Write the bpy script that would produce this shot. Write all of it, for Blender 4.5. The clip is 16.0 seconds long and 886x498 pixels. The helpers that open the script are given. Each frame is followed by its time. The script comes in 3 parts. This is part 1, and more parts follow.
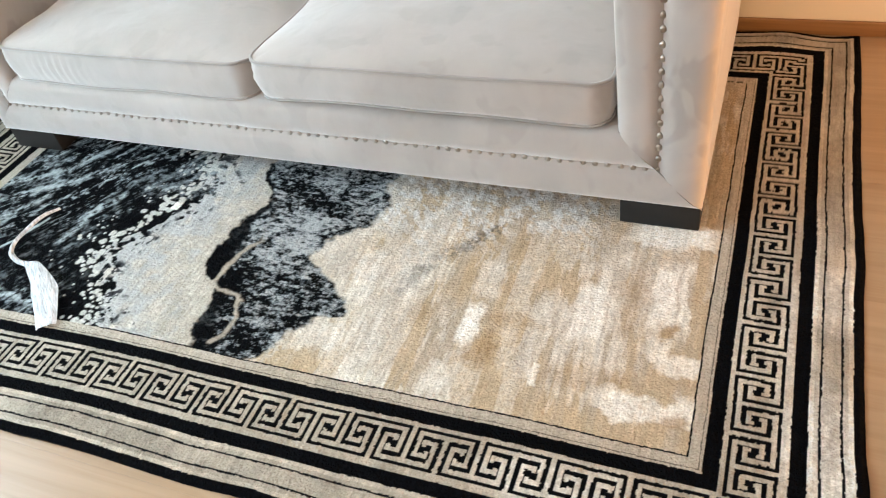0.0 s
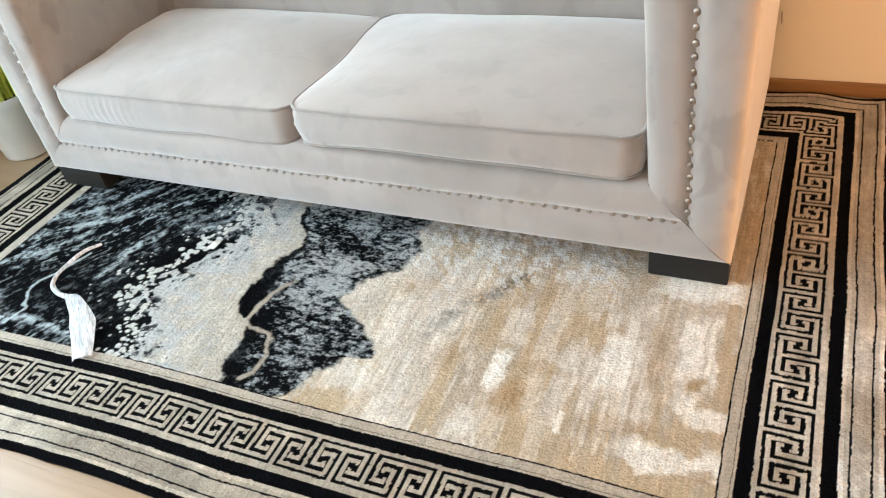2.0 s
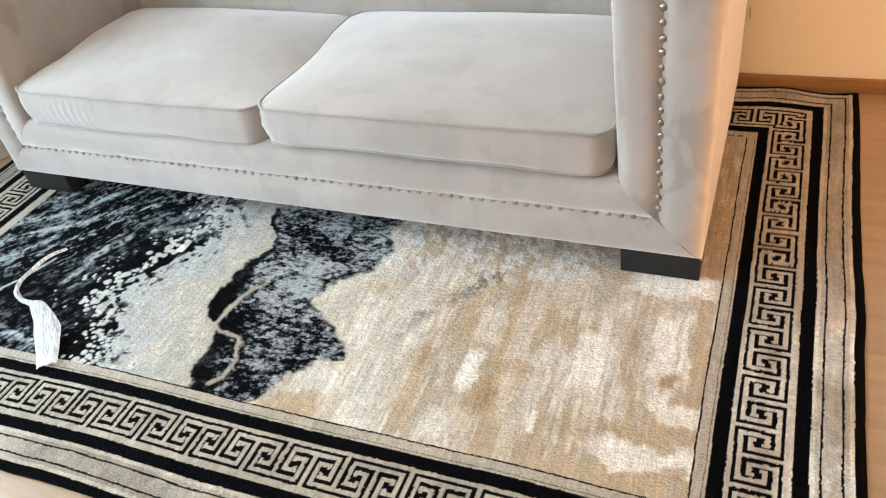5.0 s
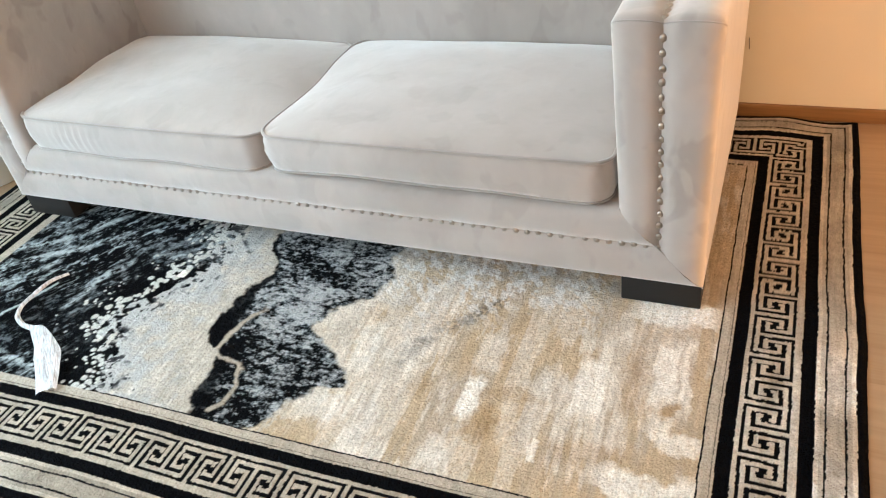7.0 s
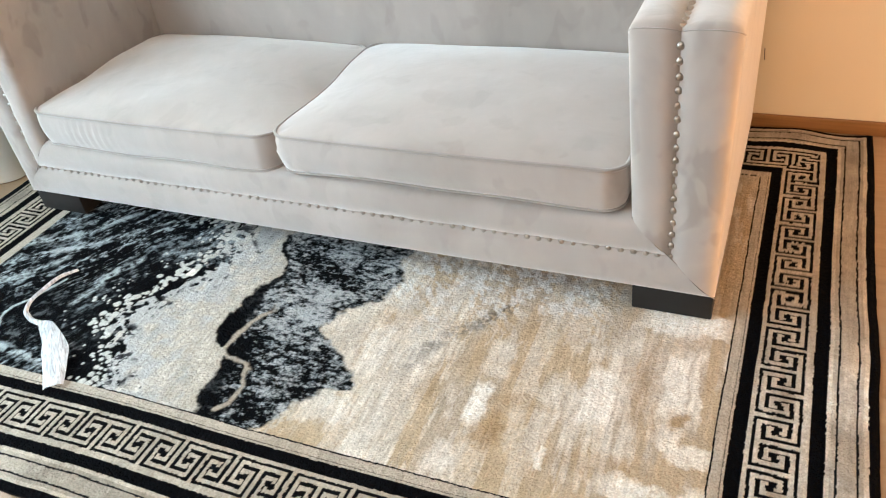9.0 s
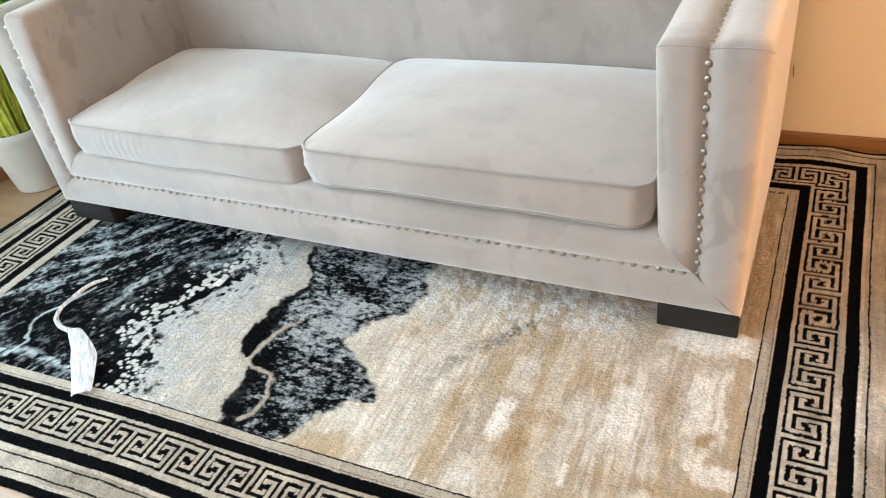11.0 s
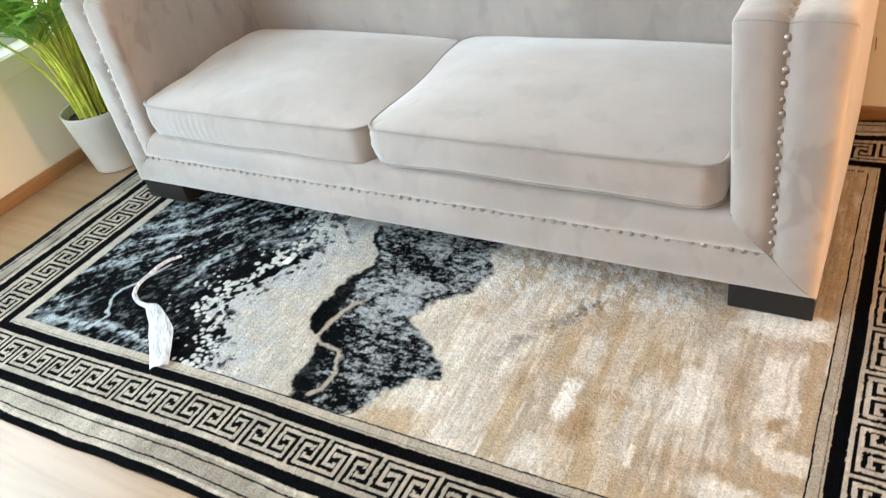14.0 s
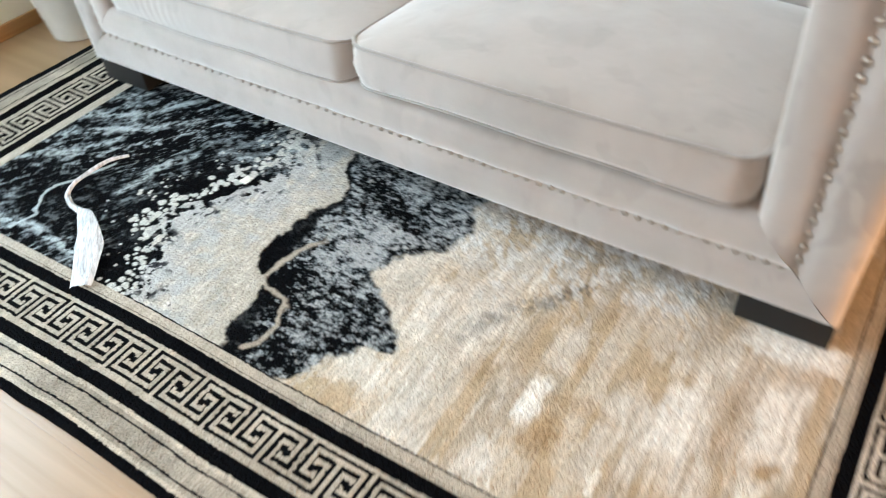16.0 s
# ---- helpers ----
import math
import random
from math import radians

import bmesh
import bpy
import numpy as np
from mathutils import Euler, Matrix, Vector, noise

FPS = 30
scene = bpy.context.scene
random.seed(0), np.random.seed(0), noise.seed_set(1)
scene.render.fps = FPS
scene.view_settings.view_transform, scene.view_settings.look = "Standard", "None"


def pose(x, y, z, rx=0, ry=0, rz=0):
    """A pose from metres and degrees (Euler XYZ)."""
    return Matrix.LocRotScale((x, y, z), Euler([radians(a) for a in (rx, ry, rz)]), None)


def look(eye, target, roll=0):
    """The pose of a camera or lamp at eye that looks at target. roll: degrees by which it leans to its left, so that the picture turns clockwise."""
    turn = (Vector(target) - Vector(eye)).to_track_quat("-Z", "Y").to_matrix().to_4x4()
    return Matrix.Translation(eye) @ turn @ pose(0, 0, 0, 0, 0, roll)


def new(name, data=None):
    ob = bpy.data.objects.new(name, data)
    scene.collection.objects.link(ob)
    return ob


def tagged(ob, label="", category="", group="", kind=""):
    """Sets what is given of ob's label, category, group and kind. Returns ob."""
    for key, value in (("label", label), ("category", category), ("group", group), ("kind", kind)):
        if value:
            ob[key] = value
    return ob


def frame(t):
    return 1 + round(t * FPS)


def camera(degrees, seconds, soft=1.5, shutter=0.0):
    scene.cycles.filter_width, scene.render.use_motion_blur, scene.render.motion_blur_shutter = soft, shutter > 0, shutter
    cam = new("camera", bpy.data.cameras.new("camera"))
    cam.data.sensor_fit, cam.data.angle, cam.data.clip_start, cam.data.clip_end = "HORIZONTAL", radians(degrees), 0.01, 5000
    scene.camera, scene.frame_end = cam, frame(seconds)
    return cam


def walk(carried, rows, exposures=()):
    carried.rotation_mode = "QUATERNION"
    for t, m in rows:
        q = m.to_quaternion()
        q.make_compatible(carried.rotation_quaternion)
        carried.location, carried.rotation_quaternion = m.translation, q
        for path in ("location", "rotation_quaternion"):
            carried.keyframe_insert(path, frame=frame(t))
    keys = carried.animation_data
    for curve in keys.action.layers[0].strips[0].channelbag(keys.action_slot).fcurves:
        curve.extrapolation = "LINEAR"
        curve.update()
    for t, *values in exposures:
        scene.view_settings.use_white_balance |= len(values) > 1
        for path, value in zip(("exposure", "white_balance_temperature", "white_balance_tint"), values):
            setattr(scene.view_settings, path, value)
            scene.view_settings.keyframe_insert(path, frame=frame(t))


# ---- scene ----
cam = camera(59.7, 16.0, soft=1.1, shutter=0.9)
PATH = [
    (0, (-0.01, -0.762, 1.251), (-0.696, 0.539, -0.104), -11.1),
    (0.5, (-0.011, -0.776, 1.247), (-0.716, 0.534, -0.091), -10.8),
    (1, (-0.011, -0.788, 1.247), (-0.737, 0.534, -0.067), -10.7),
    (1.5, (-0.003, -0.804, 1.255), (-0.755, 0.548, -0.013), -10.5),
    (2, (-0.003, -0.793, 1.26), (-0.773, 0.57, 0.015), -10.3),
    (2.5, (-0.011, -0.787, 1.249), (-0.772, 0.561, -0.018), -9.6),
    (3, (-0.002, -0.781, 1.254), (-0.748, 0.567, -0.023), -9.7),
    (3.5, (0.003, -0.779, 1.245), (-0.724, 0.577, -0.033), -10.0),
    (4, (0.005, -0.773, 1.246), (-0.707, 0.595, -0.028), -10.1),
    (6.5, (0.008, -0.776, 1.251), (-0.726, 0.633, 0.036), -9.6),
    (7, (0.009, -0.774, 1.252), (-0.723, 0.647, 0.05), -9.5),
    (7.5, (0.009, -0.772, 1.25), (-0.723, 0.656, 0.057), -9.5),
    (8, (0.004, -0.772, 1.248), (-0.729, 0.658, 0.058), -9.3),
    (8.5, (0.001, -0.773, 1.25), (-0.737, 0.654, 0.059), -8.9),
    (9, (-0.003, -0.774, 1.248), (-0.751, 0.649, 0.058), -8.5),
    (11.5, (-0.008, -0.779, 1.256), (-0.829, 0.635, 0.105), -9.0),
    (12, (-0.02, -0.78, 1.251), (-0.86, 0.623, 0.101), -9.2),
    (12.5, (-0.023, -0.784, 1.26), (-0.901, 0.603, 0.117), -9.7),
    (13, (-0.011, -0.791, 1.264), (-0.928, 0.583, 0.136), -10.3),
    (13.5, (-0.011, -0.791, 1.264), (-0.945, 0.558, 0.12), -11.1),
    (14, (-0.018, -0.787, 1.262), (-0.951, 0.532, 0.083), -11.9),
    (14.5, (-0.031, -0.78, 1.257), (-0.926, 0.509, 0.016), -12.0),
    (15, (-0.011, -0.732, 1.214), (-0.843, 0.54, -0.087), -11.4),
    (15.5, (-0.052, -0.664, 1.211), (-0.853, 0.575, -0.14), -8.3),
    (16, (-0.13, -0.524, 1.196), (-0.981, 0.644, -0.187), -4.4),
]
walk(cam, [(t, look(eye, target, roll)) for t, eye, target, roll in PATH])

# ---------------------------------------------------------------- world and light
world = bpy.data.worlds.new("world")
scene.world = world
world.use_nodes = True
wn = world.node_tree
sky = wn.nodes.new("ShaderNodeTexSky")
sky.sky_type, sky.sun_disc = "NISHITA", False
sky.sun_elevation, sky.sun_rotation = radians(38), radians(-60)
wn.nodes["Background"].inputs["Strength"].default_value = 0.15
wn.links.new(sky.outputs[0], wn.nodes["Background"].inputs["Color"])


def area(name, m, sx, sy, power, colour):
    lamp = bpy.data.lights.new(name, "AREA")
    lamp.shape, lamp.size, lamp.size_y, lamp.energy, lamp.color = "RECTANGLE", sx, sy, power, colour
    ob = new(name, lamp)
    ob.matrix_world = m
    return ob


# daylight in the side window; fill lamps in the added rear and low openings
area("window_daylight", pose(-2.66, -0.75, 1.30, 0, -78, 24), 1.2, 2.2, 87, (0.57, 0.83, 1.0))
# fill on the sofa's front from an unseen window added opposite it
area("rear_fill_light", pose(-0.80, -2.80, 1.75, 50, 0, 0), 1.8, 1.2, 33, (1.0, 0.74, 0.54))
# warm fill for floor-bounced sunlight, lamp and opening both added
low_light = area("low_fill_light", pose(3.26, 0.72, 0.30, 0, 90, -12), 0.5, 0.9, 68, (1.0, 0.53, 0.23))
low_light.data.spread = radians(105)
sun = bpy.data.lights.new("sun", "SUN")
sun.energy, sun.angle, sun.color = 0.5, radians(30), (1.0, 0.95, 0.88)
sun_ob = new("sun", sun)
sun_ob.matrix_world = look((-6, -4, 6), (0, 0, 0))

# ---------------------------------------------------------------- materials


def material(name):
    m = bpy.data.materials.new(name)
    m.use_nodes = True
    return m, m.node_tree, m.node_tree.nodes["Principled BSDF"]


def node(t, kind, **inputs):
    n = t.nodes.new(kind)
    for k, v in inputs.items():
        n.inputs[k.replace("_", " ")].default_value = v
    return n


def ramp(t, fac, stops):
    r = t.nodes.new("ShaderNodeValToRGB")
    while len(r.color_ramp.elements) < len(stops):
        r.color_ramp.elements.new(0.5)
    for e, (p, c) in zip(r.color_ramp.elements, stops):
        e.position, e.color = p, (*c, 1)
    t.links.new(fac, r.inputs[0])
    return r.outputs[0]


def bump(t, b, height, strength, distance):
    n = node(t, "ShaderNodeBump", Strength=strength, Distance=distance)
    t.links.new(height, n.inputs["Height"])
    t.links.new(n.outputs[0], b.inputs["Normal"])


def mix(t, fac, a, b, mode="MIX"):
    n = t.nodes.new("ShaderNodeMix")
    n.data_type, n.blend_type = "RGBA", mode
    for s, v in ((n.inputs[0], fac), (n.inputs[6], a), (n.inputs[7], b)):
        if isinstance(v, bpy.types.NodeSocket):
            t.links.new(v, s)
        else:
            s.default_value = v if isinstance(v, float) else (*v, 1)
    return n.outputs[2]


def coords(t, scale=(1, 1, 1), which="Object"):
    c = t.nodes.new("ShaderNodeTexCoord")
    m = node(t, "ShaderNodeMapping", Scale=scale)
    t.links.new(c.outputs[which], m.inputs[0])
    return m.outputs[0]


def noise_tex(t, vec, scale, detail=4.0, rough=0.55, distort=0.0):
    n = node(t, "ShaderNodeTexNoise", Scale=scale, Detail=detail, Roughness=rough, Distortion=distort)
    t.links.new(vec, n.inputs["Vector"])
    return n.outputs[0]


def velvet(name, base, dark, worn=0.90, cover=0.36):
    m, t, b = material(name)
    v = coords(t)
    broad = noise_tex(t, v, 2.6, 2.0, 0.5, 0.6)
    patch = noise_tex(t, coords(t, (8.0, 8.0, 5.0)), 1.0, 3.0, 0.5, 0.45)
    fine = noise_tex(t, v, 900.0, 2.0)
    streak = noise_tex(t, coords(t, (30, 30, 9)), 1.0, 3.0)
    high = tuple(k * 1.10 for k in base)
    c = ramp(t, broad, [(0.32, dark), (0.46, base), (0.54, base), (0.68, high)])
    nap_sheen = ramp(t, patch, [(0.33, tuple(j / k for k, j in zip(base, dark))), (0.45, (1.0, 1.0, 1.0)), (0.54, (1.0, 1.0, 1.0)), (0.64, (1.09, 1.09, 1.09))])
    c = mix(t, 0.6, c, nap_sheen, "MULTIPLY")
    strokes = noise_tex(t, coords(t, (11.0, 11.0, 7.5)), 1.0, 2.0, 0.5, 0.4)
    c = mix(t, 1.0, c, ramp(t, strokes, [(cover, (worn, worn * 0.99, worn * 0.98)), (cover + 0.05, (1.0, 1.0, 1.0)), (0.63, (1.0, 1.0, 1.0)), (0.70, (1.05, 1.05, 1.05))]), "MULTIPLY")
    c = mix(t, 0.15, c, ramp(t, streak, [(0.35, dark), (0.65, base)]))
    t.links.new(c, b.inputs["Base Color"])
    b.inputs["Roughness"].default_value = 0.85
    b.inputs["Sheen Weight"].default_value = 1.0
    b.inputs["Sheen Roughness"].default_value = 0.55
    b.inputs["Specular IOR Level"].default_value = 0.2
    soft = noise_tex(t, v, 11.0, 3.0, 0.5, 0.6)
    s = t.nodes.new("ShaderNodeMath")
    s.operation = "MULTIPLY_ADD"
    s.inputs[1].default_value = 0.05
    t.links.new(fine, s.inputs[0])
    t.links.new(soft, s.inputs[2])
    bump(t, b, s.outputs[0], 0.35, 0.006)
    return m


FABRIC = velvet("greige_velvet", (0.362, 0.318, 0.290), (0.306, 0.266, 0.240))
BRUSHED = velvet("brushed_velvet", (0.362, 0.318, 0.290), (0.306, 0.266, 0.240), 0.80, 0.40)
# the sofa velvet, darkened for the fine shadow along piping and seams
PIPING = velvet("velvet_piping", (0.260, 0.228, 0.208), (0.222, 0.193, 0.175))


def paint(name, colour, grain=260.0):
    m, t, b = material(name)
    v = coords(t)
    big = noise_tex(t, v, 1.3, 3.0)
    lo, hi = tuple(k * 0.95 for k in colour), tuple(min(1, k * 1.03) for k in colour)
    t.links.new(ramp(t, big, [(0.35, lo), (0.65, hi)]), b.inputs["Base Color"])
    b.inputs["Roughness"].default_value = 0.8
    bump(t, b, noise_tex(t, v, grain, 3.0), 0.25, 0.002)
    return m


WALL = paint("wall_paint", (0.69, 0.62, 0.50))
# darkened paint for the unseen walls, to cut light bounced at the sofa
LOW_BOUNCE = paint("low_bounce_wall", (0.40, 0.36, 0.31))
# wall paint lightened, standing for brighter light on the window wall
LIT_WALL = paint("lit_wall_paint", (0.86, 0.84, 0.74))
WHITE = paint("white_paint", (0.80, 0.78, 0.74), 90.0)
CEIL = paint("ceiling_paint", (0.82, 0.80, 0.77))


def wood(name, light, dark, along, rough=0.35, coat=0.3):
    m, t, b = material(name)
    scale = [38.0, 38.0, 38.0]
    scale["xyz".index(along)] = 1.6
    v = coords(t, scale)
    info = t.nodes.new("ShaderNodeObjectInfo")
    add = t.nodes.new("ShaderNodeVectorMath")
    add.operation = "MULTIPLY_ADD"
    add.inputs[1].default_value = (40, 40, 40)
    t.links.new(info.outputs["Random"], add.inputs[0])
    t.links.new(v, add.inputs[2])
    grain = noise_tex(t, add.outputs[0], 1.0, 5.0, 0.6, 0.6)
    c = ramp(t, grain, [(0.3, dark), (0.55, light), (0.8, tuple(k * 1.12 for k in light))])
    tone = ramp(t, info.outputs["Random"], [(0, (0.95, 0.95, 0.95)), (1, (1.04, 1.03, 1.02))])
    c = mix(t, 1.0, c, tone, "MULTIPLY")
    t.links.new(c, b.inputs["Base Color"])
    b.inputs["Roughness"].default_value = rough
    b.inputs["Coat Weight"].default_value = coat
    b.inputs["Coat Roughness"].default_value = 0.22
    bump(t, b, grain, 0.12, 0.001)
    return m


OAK = wood("oak_plank", (0.36, 0.235, 0.137), (0.305, 0.192, 0.104), "x", 0.38, 0.35)
OAK_TRIM_X = wood("oak_trim_long", (0.27, 0.140, 0.055), (0.19, 0.092, 0.033), "x", 0.45, 0.1)
OAK_TRIM_Y = wood("oak_trim_deep", (0.40, 0.22, 0.095), (0.30, 0.155, 0.06), "y", 0.45, 0.1)
BLACKWOOD = wood("black_stained_wood", (0.006, 0.006, 0.0063), (0.004, 0.004, 0.0043), "x", 0.7, 0.0)


def plain(name, colour, rough, metal=0.0, scale=60.0, spread=0.12):
    m, t, b = material(name)
    n = noise_tex(t, coords(t), scale, 4.0)
    t.links.new(ramp(t, n, [(0.3, tuple(k * (1 - spread) for k in colour)), (0.7, tuple(min(1, k * (1 + spread)) for k in colour))]), b.inputs["Base Color"])
    b.inputs["Roughness"].default_value = rough
    b.inputs["Metallic"].default_value = metal
    bump(t, b, n, 0.1, 0.001)
    return m, t, b


NAIL = plain("nickel_nail", (0.42, 0.385, 0.35), 0.36, 1.0)[0]
POT = plain("matt_white_plastic", (0.56, 0.55, 0.51), 0.5, 0.0, 14.0, 0.04)[0]
SOIL = plain("potting_soil", (0.055, 0.035, 0.025), 0.95, 0.0, 120.0, 0.5)[0]
DUCT = plain("dark_cable", (0.05, 0.045, 0.04), 0.6)[0]
STEM, st, sb = plain("palm_stem", (0.58, 0.64, 0.11), 0.45, 0.0, 18.0, 0.35)
sb.inputs["Subsurface Weight"].default_value = 0.3
sb.inputs["Subsurface Radius"].default_value = (0.01, 0.02, 0.004)
LEAF, lt, lb = plain("palm_leaf", (0.12, 0.27, 0.06), 0.4, 0.0, 9.0, 0.45)
trans = node(lt, "ShaderNodeBsdfTranslucent", Color=(0.42, 0.70, 0.12, 1))
mixer = node(lt, "ShaderNodeMixShader", Fac=0.5)
lt.links.new(lb.outputs[0], mixer.inputs[1])
lt.links.new(trans.outputs[0], mixer.inputs[2])
lt.links.new(mixer.outputs[0], lt.nodes["Material Output"].inputs["Surface"])

FILM, ft, fb = plain("crumpled_white_film", (0.84, 0.87, 0.92), 0.3, 0.0, 45.0, 0.1)
fm = ft.nodes.new("ShaderNodeMapping")
fm.inputs["Rotation"].default_value = (0, 0, radians(42))
ft.links.new(coords(ft), fm.inputs[0])
fs = node(ft, "ShaderNodeMapping", Scale=(22, 150, 60))
ft.links.new(fm.outputs[0], fs.inputs[0])
wr = noise_tex(ft, fs.outputs[0], 1.0, 4.0, 0.6, 0.6)
bump(ft, fb, wr, 0.9, 0.01)
ft.links.new(ramp(ft, wr, [(0.36, (0.48, 0.48, 0.48)), (0.62, (0.92, 0.92, 0.92))]), fb.inputs["Alpha"])

GLASS, gt, gb = material("window_glass")
gb.inputs["Transmission Weight"].default_value = 1.0
gb.inputs["Roughness"].default_value = 0.0
gb.inputs["IOR"].default_value = 1.45

RUG, rt, rb = material("woven_rug_pile")
att = rt.nodes.new("ShaderNodeAttribute")
att.attribute_name = "dye"
rv = coords(rt)
pile = noise_tex(rt, rv, 230.0, 3.0, 0.62)
brush = noise_tex(rt, rv, 26.0, 3.0, 0.55, 0.8)
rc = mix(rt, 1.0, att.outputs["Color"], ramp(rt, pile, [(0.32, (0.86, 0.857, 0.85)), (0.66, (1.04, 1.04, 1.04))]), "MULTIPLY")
rm = rt.nodes.new("ShaderNodeMapping")
rm.inputs["Rotation"].default_value = (0, 0, radians(-8))
rm.inputs["Scale"].default_value = (110, 9, 20)
rt.links.new(rv, rm.inputs[0])
comb = noise_tex(rt, rm.outputs[0], 1.0, 3.0, 0.6, 0.3)
rc = mix(rt, 1.0, rc, ramp(rt, comb, [(0.32, (0.86, 0.855, 0.84)), (0.68, (1.12, 1.12, 1.12))]), "MULTIPLY")
rc = mix(rt, 1.0, rc, ramp(rt, brush, [(0.3, (0.88, 0.88, 0.88)), (0.7, (1.08, 1.08, 1.08))]), "MULTIPLY")
rt.links.new(rc, rb.inputs["Base Color"])
rb.inputs["Roughness"].default_value = 0.8
rb.inputs["Specular IOR Level"].default_value = 0.02
clump = noise_tex(rt, rv, 85.0, 3.0, 0.6, 0.5)
height = rt.nodes.new("ShaderNodeMath")
height.operation = "MULTIPLY_ADD"
height.inputs[1].default_value = 1.6
rt.links.new(clump, height.inputs[0])
rt.links.new(pile, height.inputs[2])
bump(rt, rb, height.outputs[0], 0.75, 0.009)

# ---------------------------------------------------------------- mesh helpers


def link(name, bm, mat, parent=None, smooth=True, angle=40):
    bmesh.ops.recalc_face_normals(bm, faces=bm.faces)
    me = bpy.data.meshes.new(name)
    bm.to_mesh(me)
    bm.free()
    me.materials.append(mat)
    if smooth:
        me.shade_smooth()
        me.set_sharp_from_angle(angle=radians(angle))
    ob = new(name, me)
    ob.parent = parent
    return ob


def part(name, bm, mat, parent, label="", smooth=True, angle=40):
    ob = link(name, bm, mat, parent, smooth, angle)
    return tagged(ob, label) if label else ob


def box(x0, x1, y0, y1, z0, z1, bevel=0.0, segments=2):
    bm = bmesh.new()
    bmesh.ops.create_cube(bm, size=1, matrix=Matrix.LocRotScale(
        ((x0 + x1) / 2, (y0 + y1) / 2, (z0 + z1) / 2), None, (x1 - x0, y1 - y0, z1 - z0)))
    if bevel:
        bmesh.ops.bevel(bm, geom=bm.edges[:], offset=bevel, segments=segments, affect="EDGES", profile=0.5)
    return bm


def tube(points, radii, sides=8, closed=False):
    """A tapered tube along points."""
    bm = bmesh.new()
    pts = [Vector(p) for p in points]
    n, rings, up = len(pts), [], Vector((0.31, 0.17, 0.93))
    for i, p in enumerate(pts):
        a = pts[(i - 1) % n] if closed or i else p
        b = pts[(i + 1) % n] if closed or i < n - 1 else p
        d = (b - a).normalized()
        e = d.cross(up)
        e = e.normalized() if e.length > 1e-4 else d.orthogonal().normalized()
        f = d.cross(e)
        r = radii[i] if isinstance(radii, (list, tuple)) else radii
        rings.append([bm.verts.new(p + r * (math.cos(k) * e + math.sin(k) * f))
                      for k in (2 * math.pi * j / sides for j in range(sides))])
    for i in range(n if closed else n - 1):
        a, b = rings[i], rings[(i + 1) % n]
        for j in range(sides):
            bm.faces.new((a[j], a[(j + 1) % sides], b[(j + 1) % sides], b[j]))
    if not closed:
        bm.faces.new(rings[0])
        bm.faces.new(rings[-1])
    return bm


def sheet(rows, cap=False):
    """A surface through rows of points."""
    bm = bmesh.new()
    vs = [[bm.verts.new(p) for p in r] for r in rows]
    for a, b in zip(vs, vs[1:]):
        for j in range(len(a) - 1):
            bm.faces.new((a[j], a[j + 1], b[j + 1], b[j]))
    return bm, vs


def lathe(profile, sides=48):
    bm = bmesh.new()
    rings = [[bm.verts.new((r * math.cos(a), r * math.sin(a), z)) for a in (2 * math.pi * k / sides for k in range(sides))]
             for r, z in profile]
    for a, b in zip(rings, rings[1:]):
        for j in range(sides):
            bm.faces.new((a[j], a[(j + 1) % sides], b[(j + 1) % sides], b[j]))
    bm.faces.new(rings[0])
    bm.faces.new(rings[-1])
    return bm


# ---------------------------------------------------------------- the room
X0, X1, Y0, Y1, FLOOR, TOP = -2.71, 3.2, -2.8, 1.568, -0.009, 2.5
WIN = (-2.2, 1.3, 0.462, 2.15)        # side window: y from, y to, z from, z to
LOW_OPENING = (0.22, 1.48, 0.05, 0.80)       # added low opening, unseen: y from, y to, z from, z to
REAR = (-1.75, 0.15, 1.0, 2.40)        # added rear window, unseen: x from, x to, z from, z to


def structure(name, bm, mat, label, category, smooth=False):
    return tagged(link(name, bm, mat, None, smooth), label, category, kind="structure")


def joined(boxes):
    bm = bmesh.new()
    for b in boxes:
        me = bpy.data.meshes.new("tmp")
        s = box(*b)
        s.to_mesh(me)
        s.free()
        bm.from_mesh(me)
        bpy.data.meshes.remove(me)
    return bm


structure("wall_back", box(X0 - 0.2, X1 + 0.2, Y1, Y1 + 0.15, FLOOR - 0.02, TOP), WALL, "plain warm cream painted wall behind the sofa", "wall")
a, b, c, d = LOW_OPENING
structure("wall_right", joined([
    (X1, X1 + 0.2, Y0, a, FLOOR - 0.02, TOP), (X1, X1 + 0.2, b, Y1 - 0.002, FLOOR - 0.02, TOP),
    (X1, X1 + 0.2, a, b, FLOOR - 0.02, c), (X1, X1 + 0.2, a, b, d, TOP)]), LOW_BOUNCE, "plain unseen side wall, darkened to cut bounced light", "wall")
a, b, c, d = WIN
structure("wall_window", joined([
    (X0 - 0.2, X0, Y0, a, FLOOR - 0.02, TOP), (X0 - 0.2, X0, b, Y1 - 0.002, FLOOR - 0.02, TOP),
    (X0 - 0.2, X0, a, b, FLOOR - 0.02, c), (X0 - 0.2, X0, a, b, d, TOP)]), LIT_WALL,
    "cream painted wall with a wide window beside the plant", "wall")
a, b, c, d = REAR
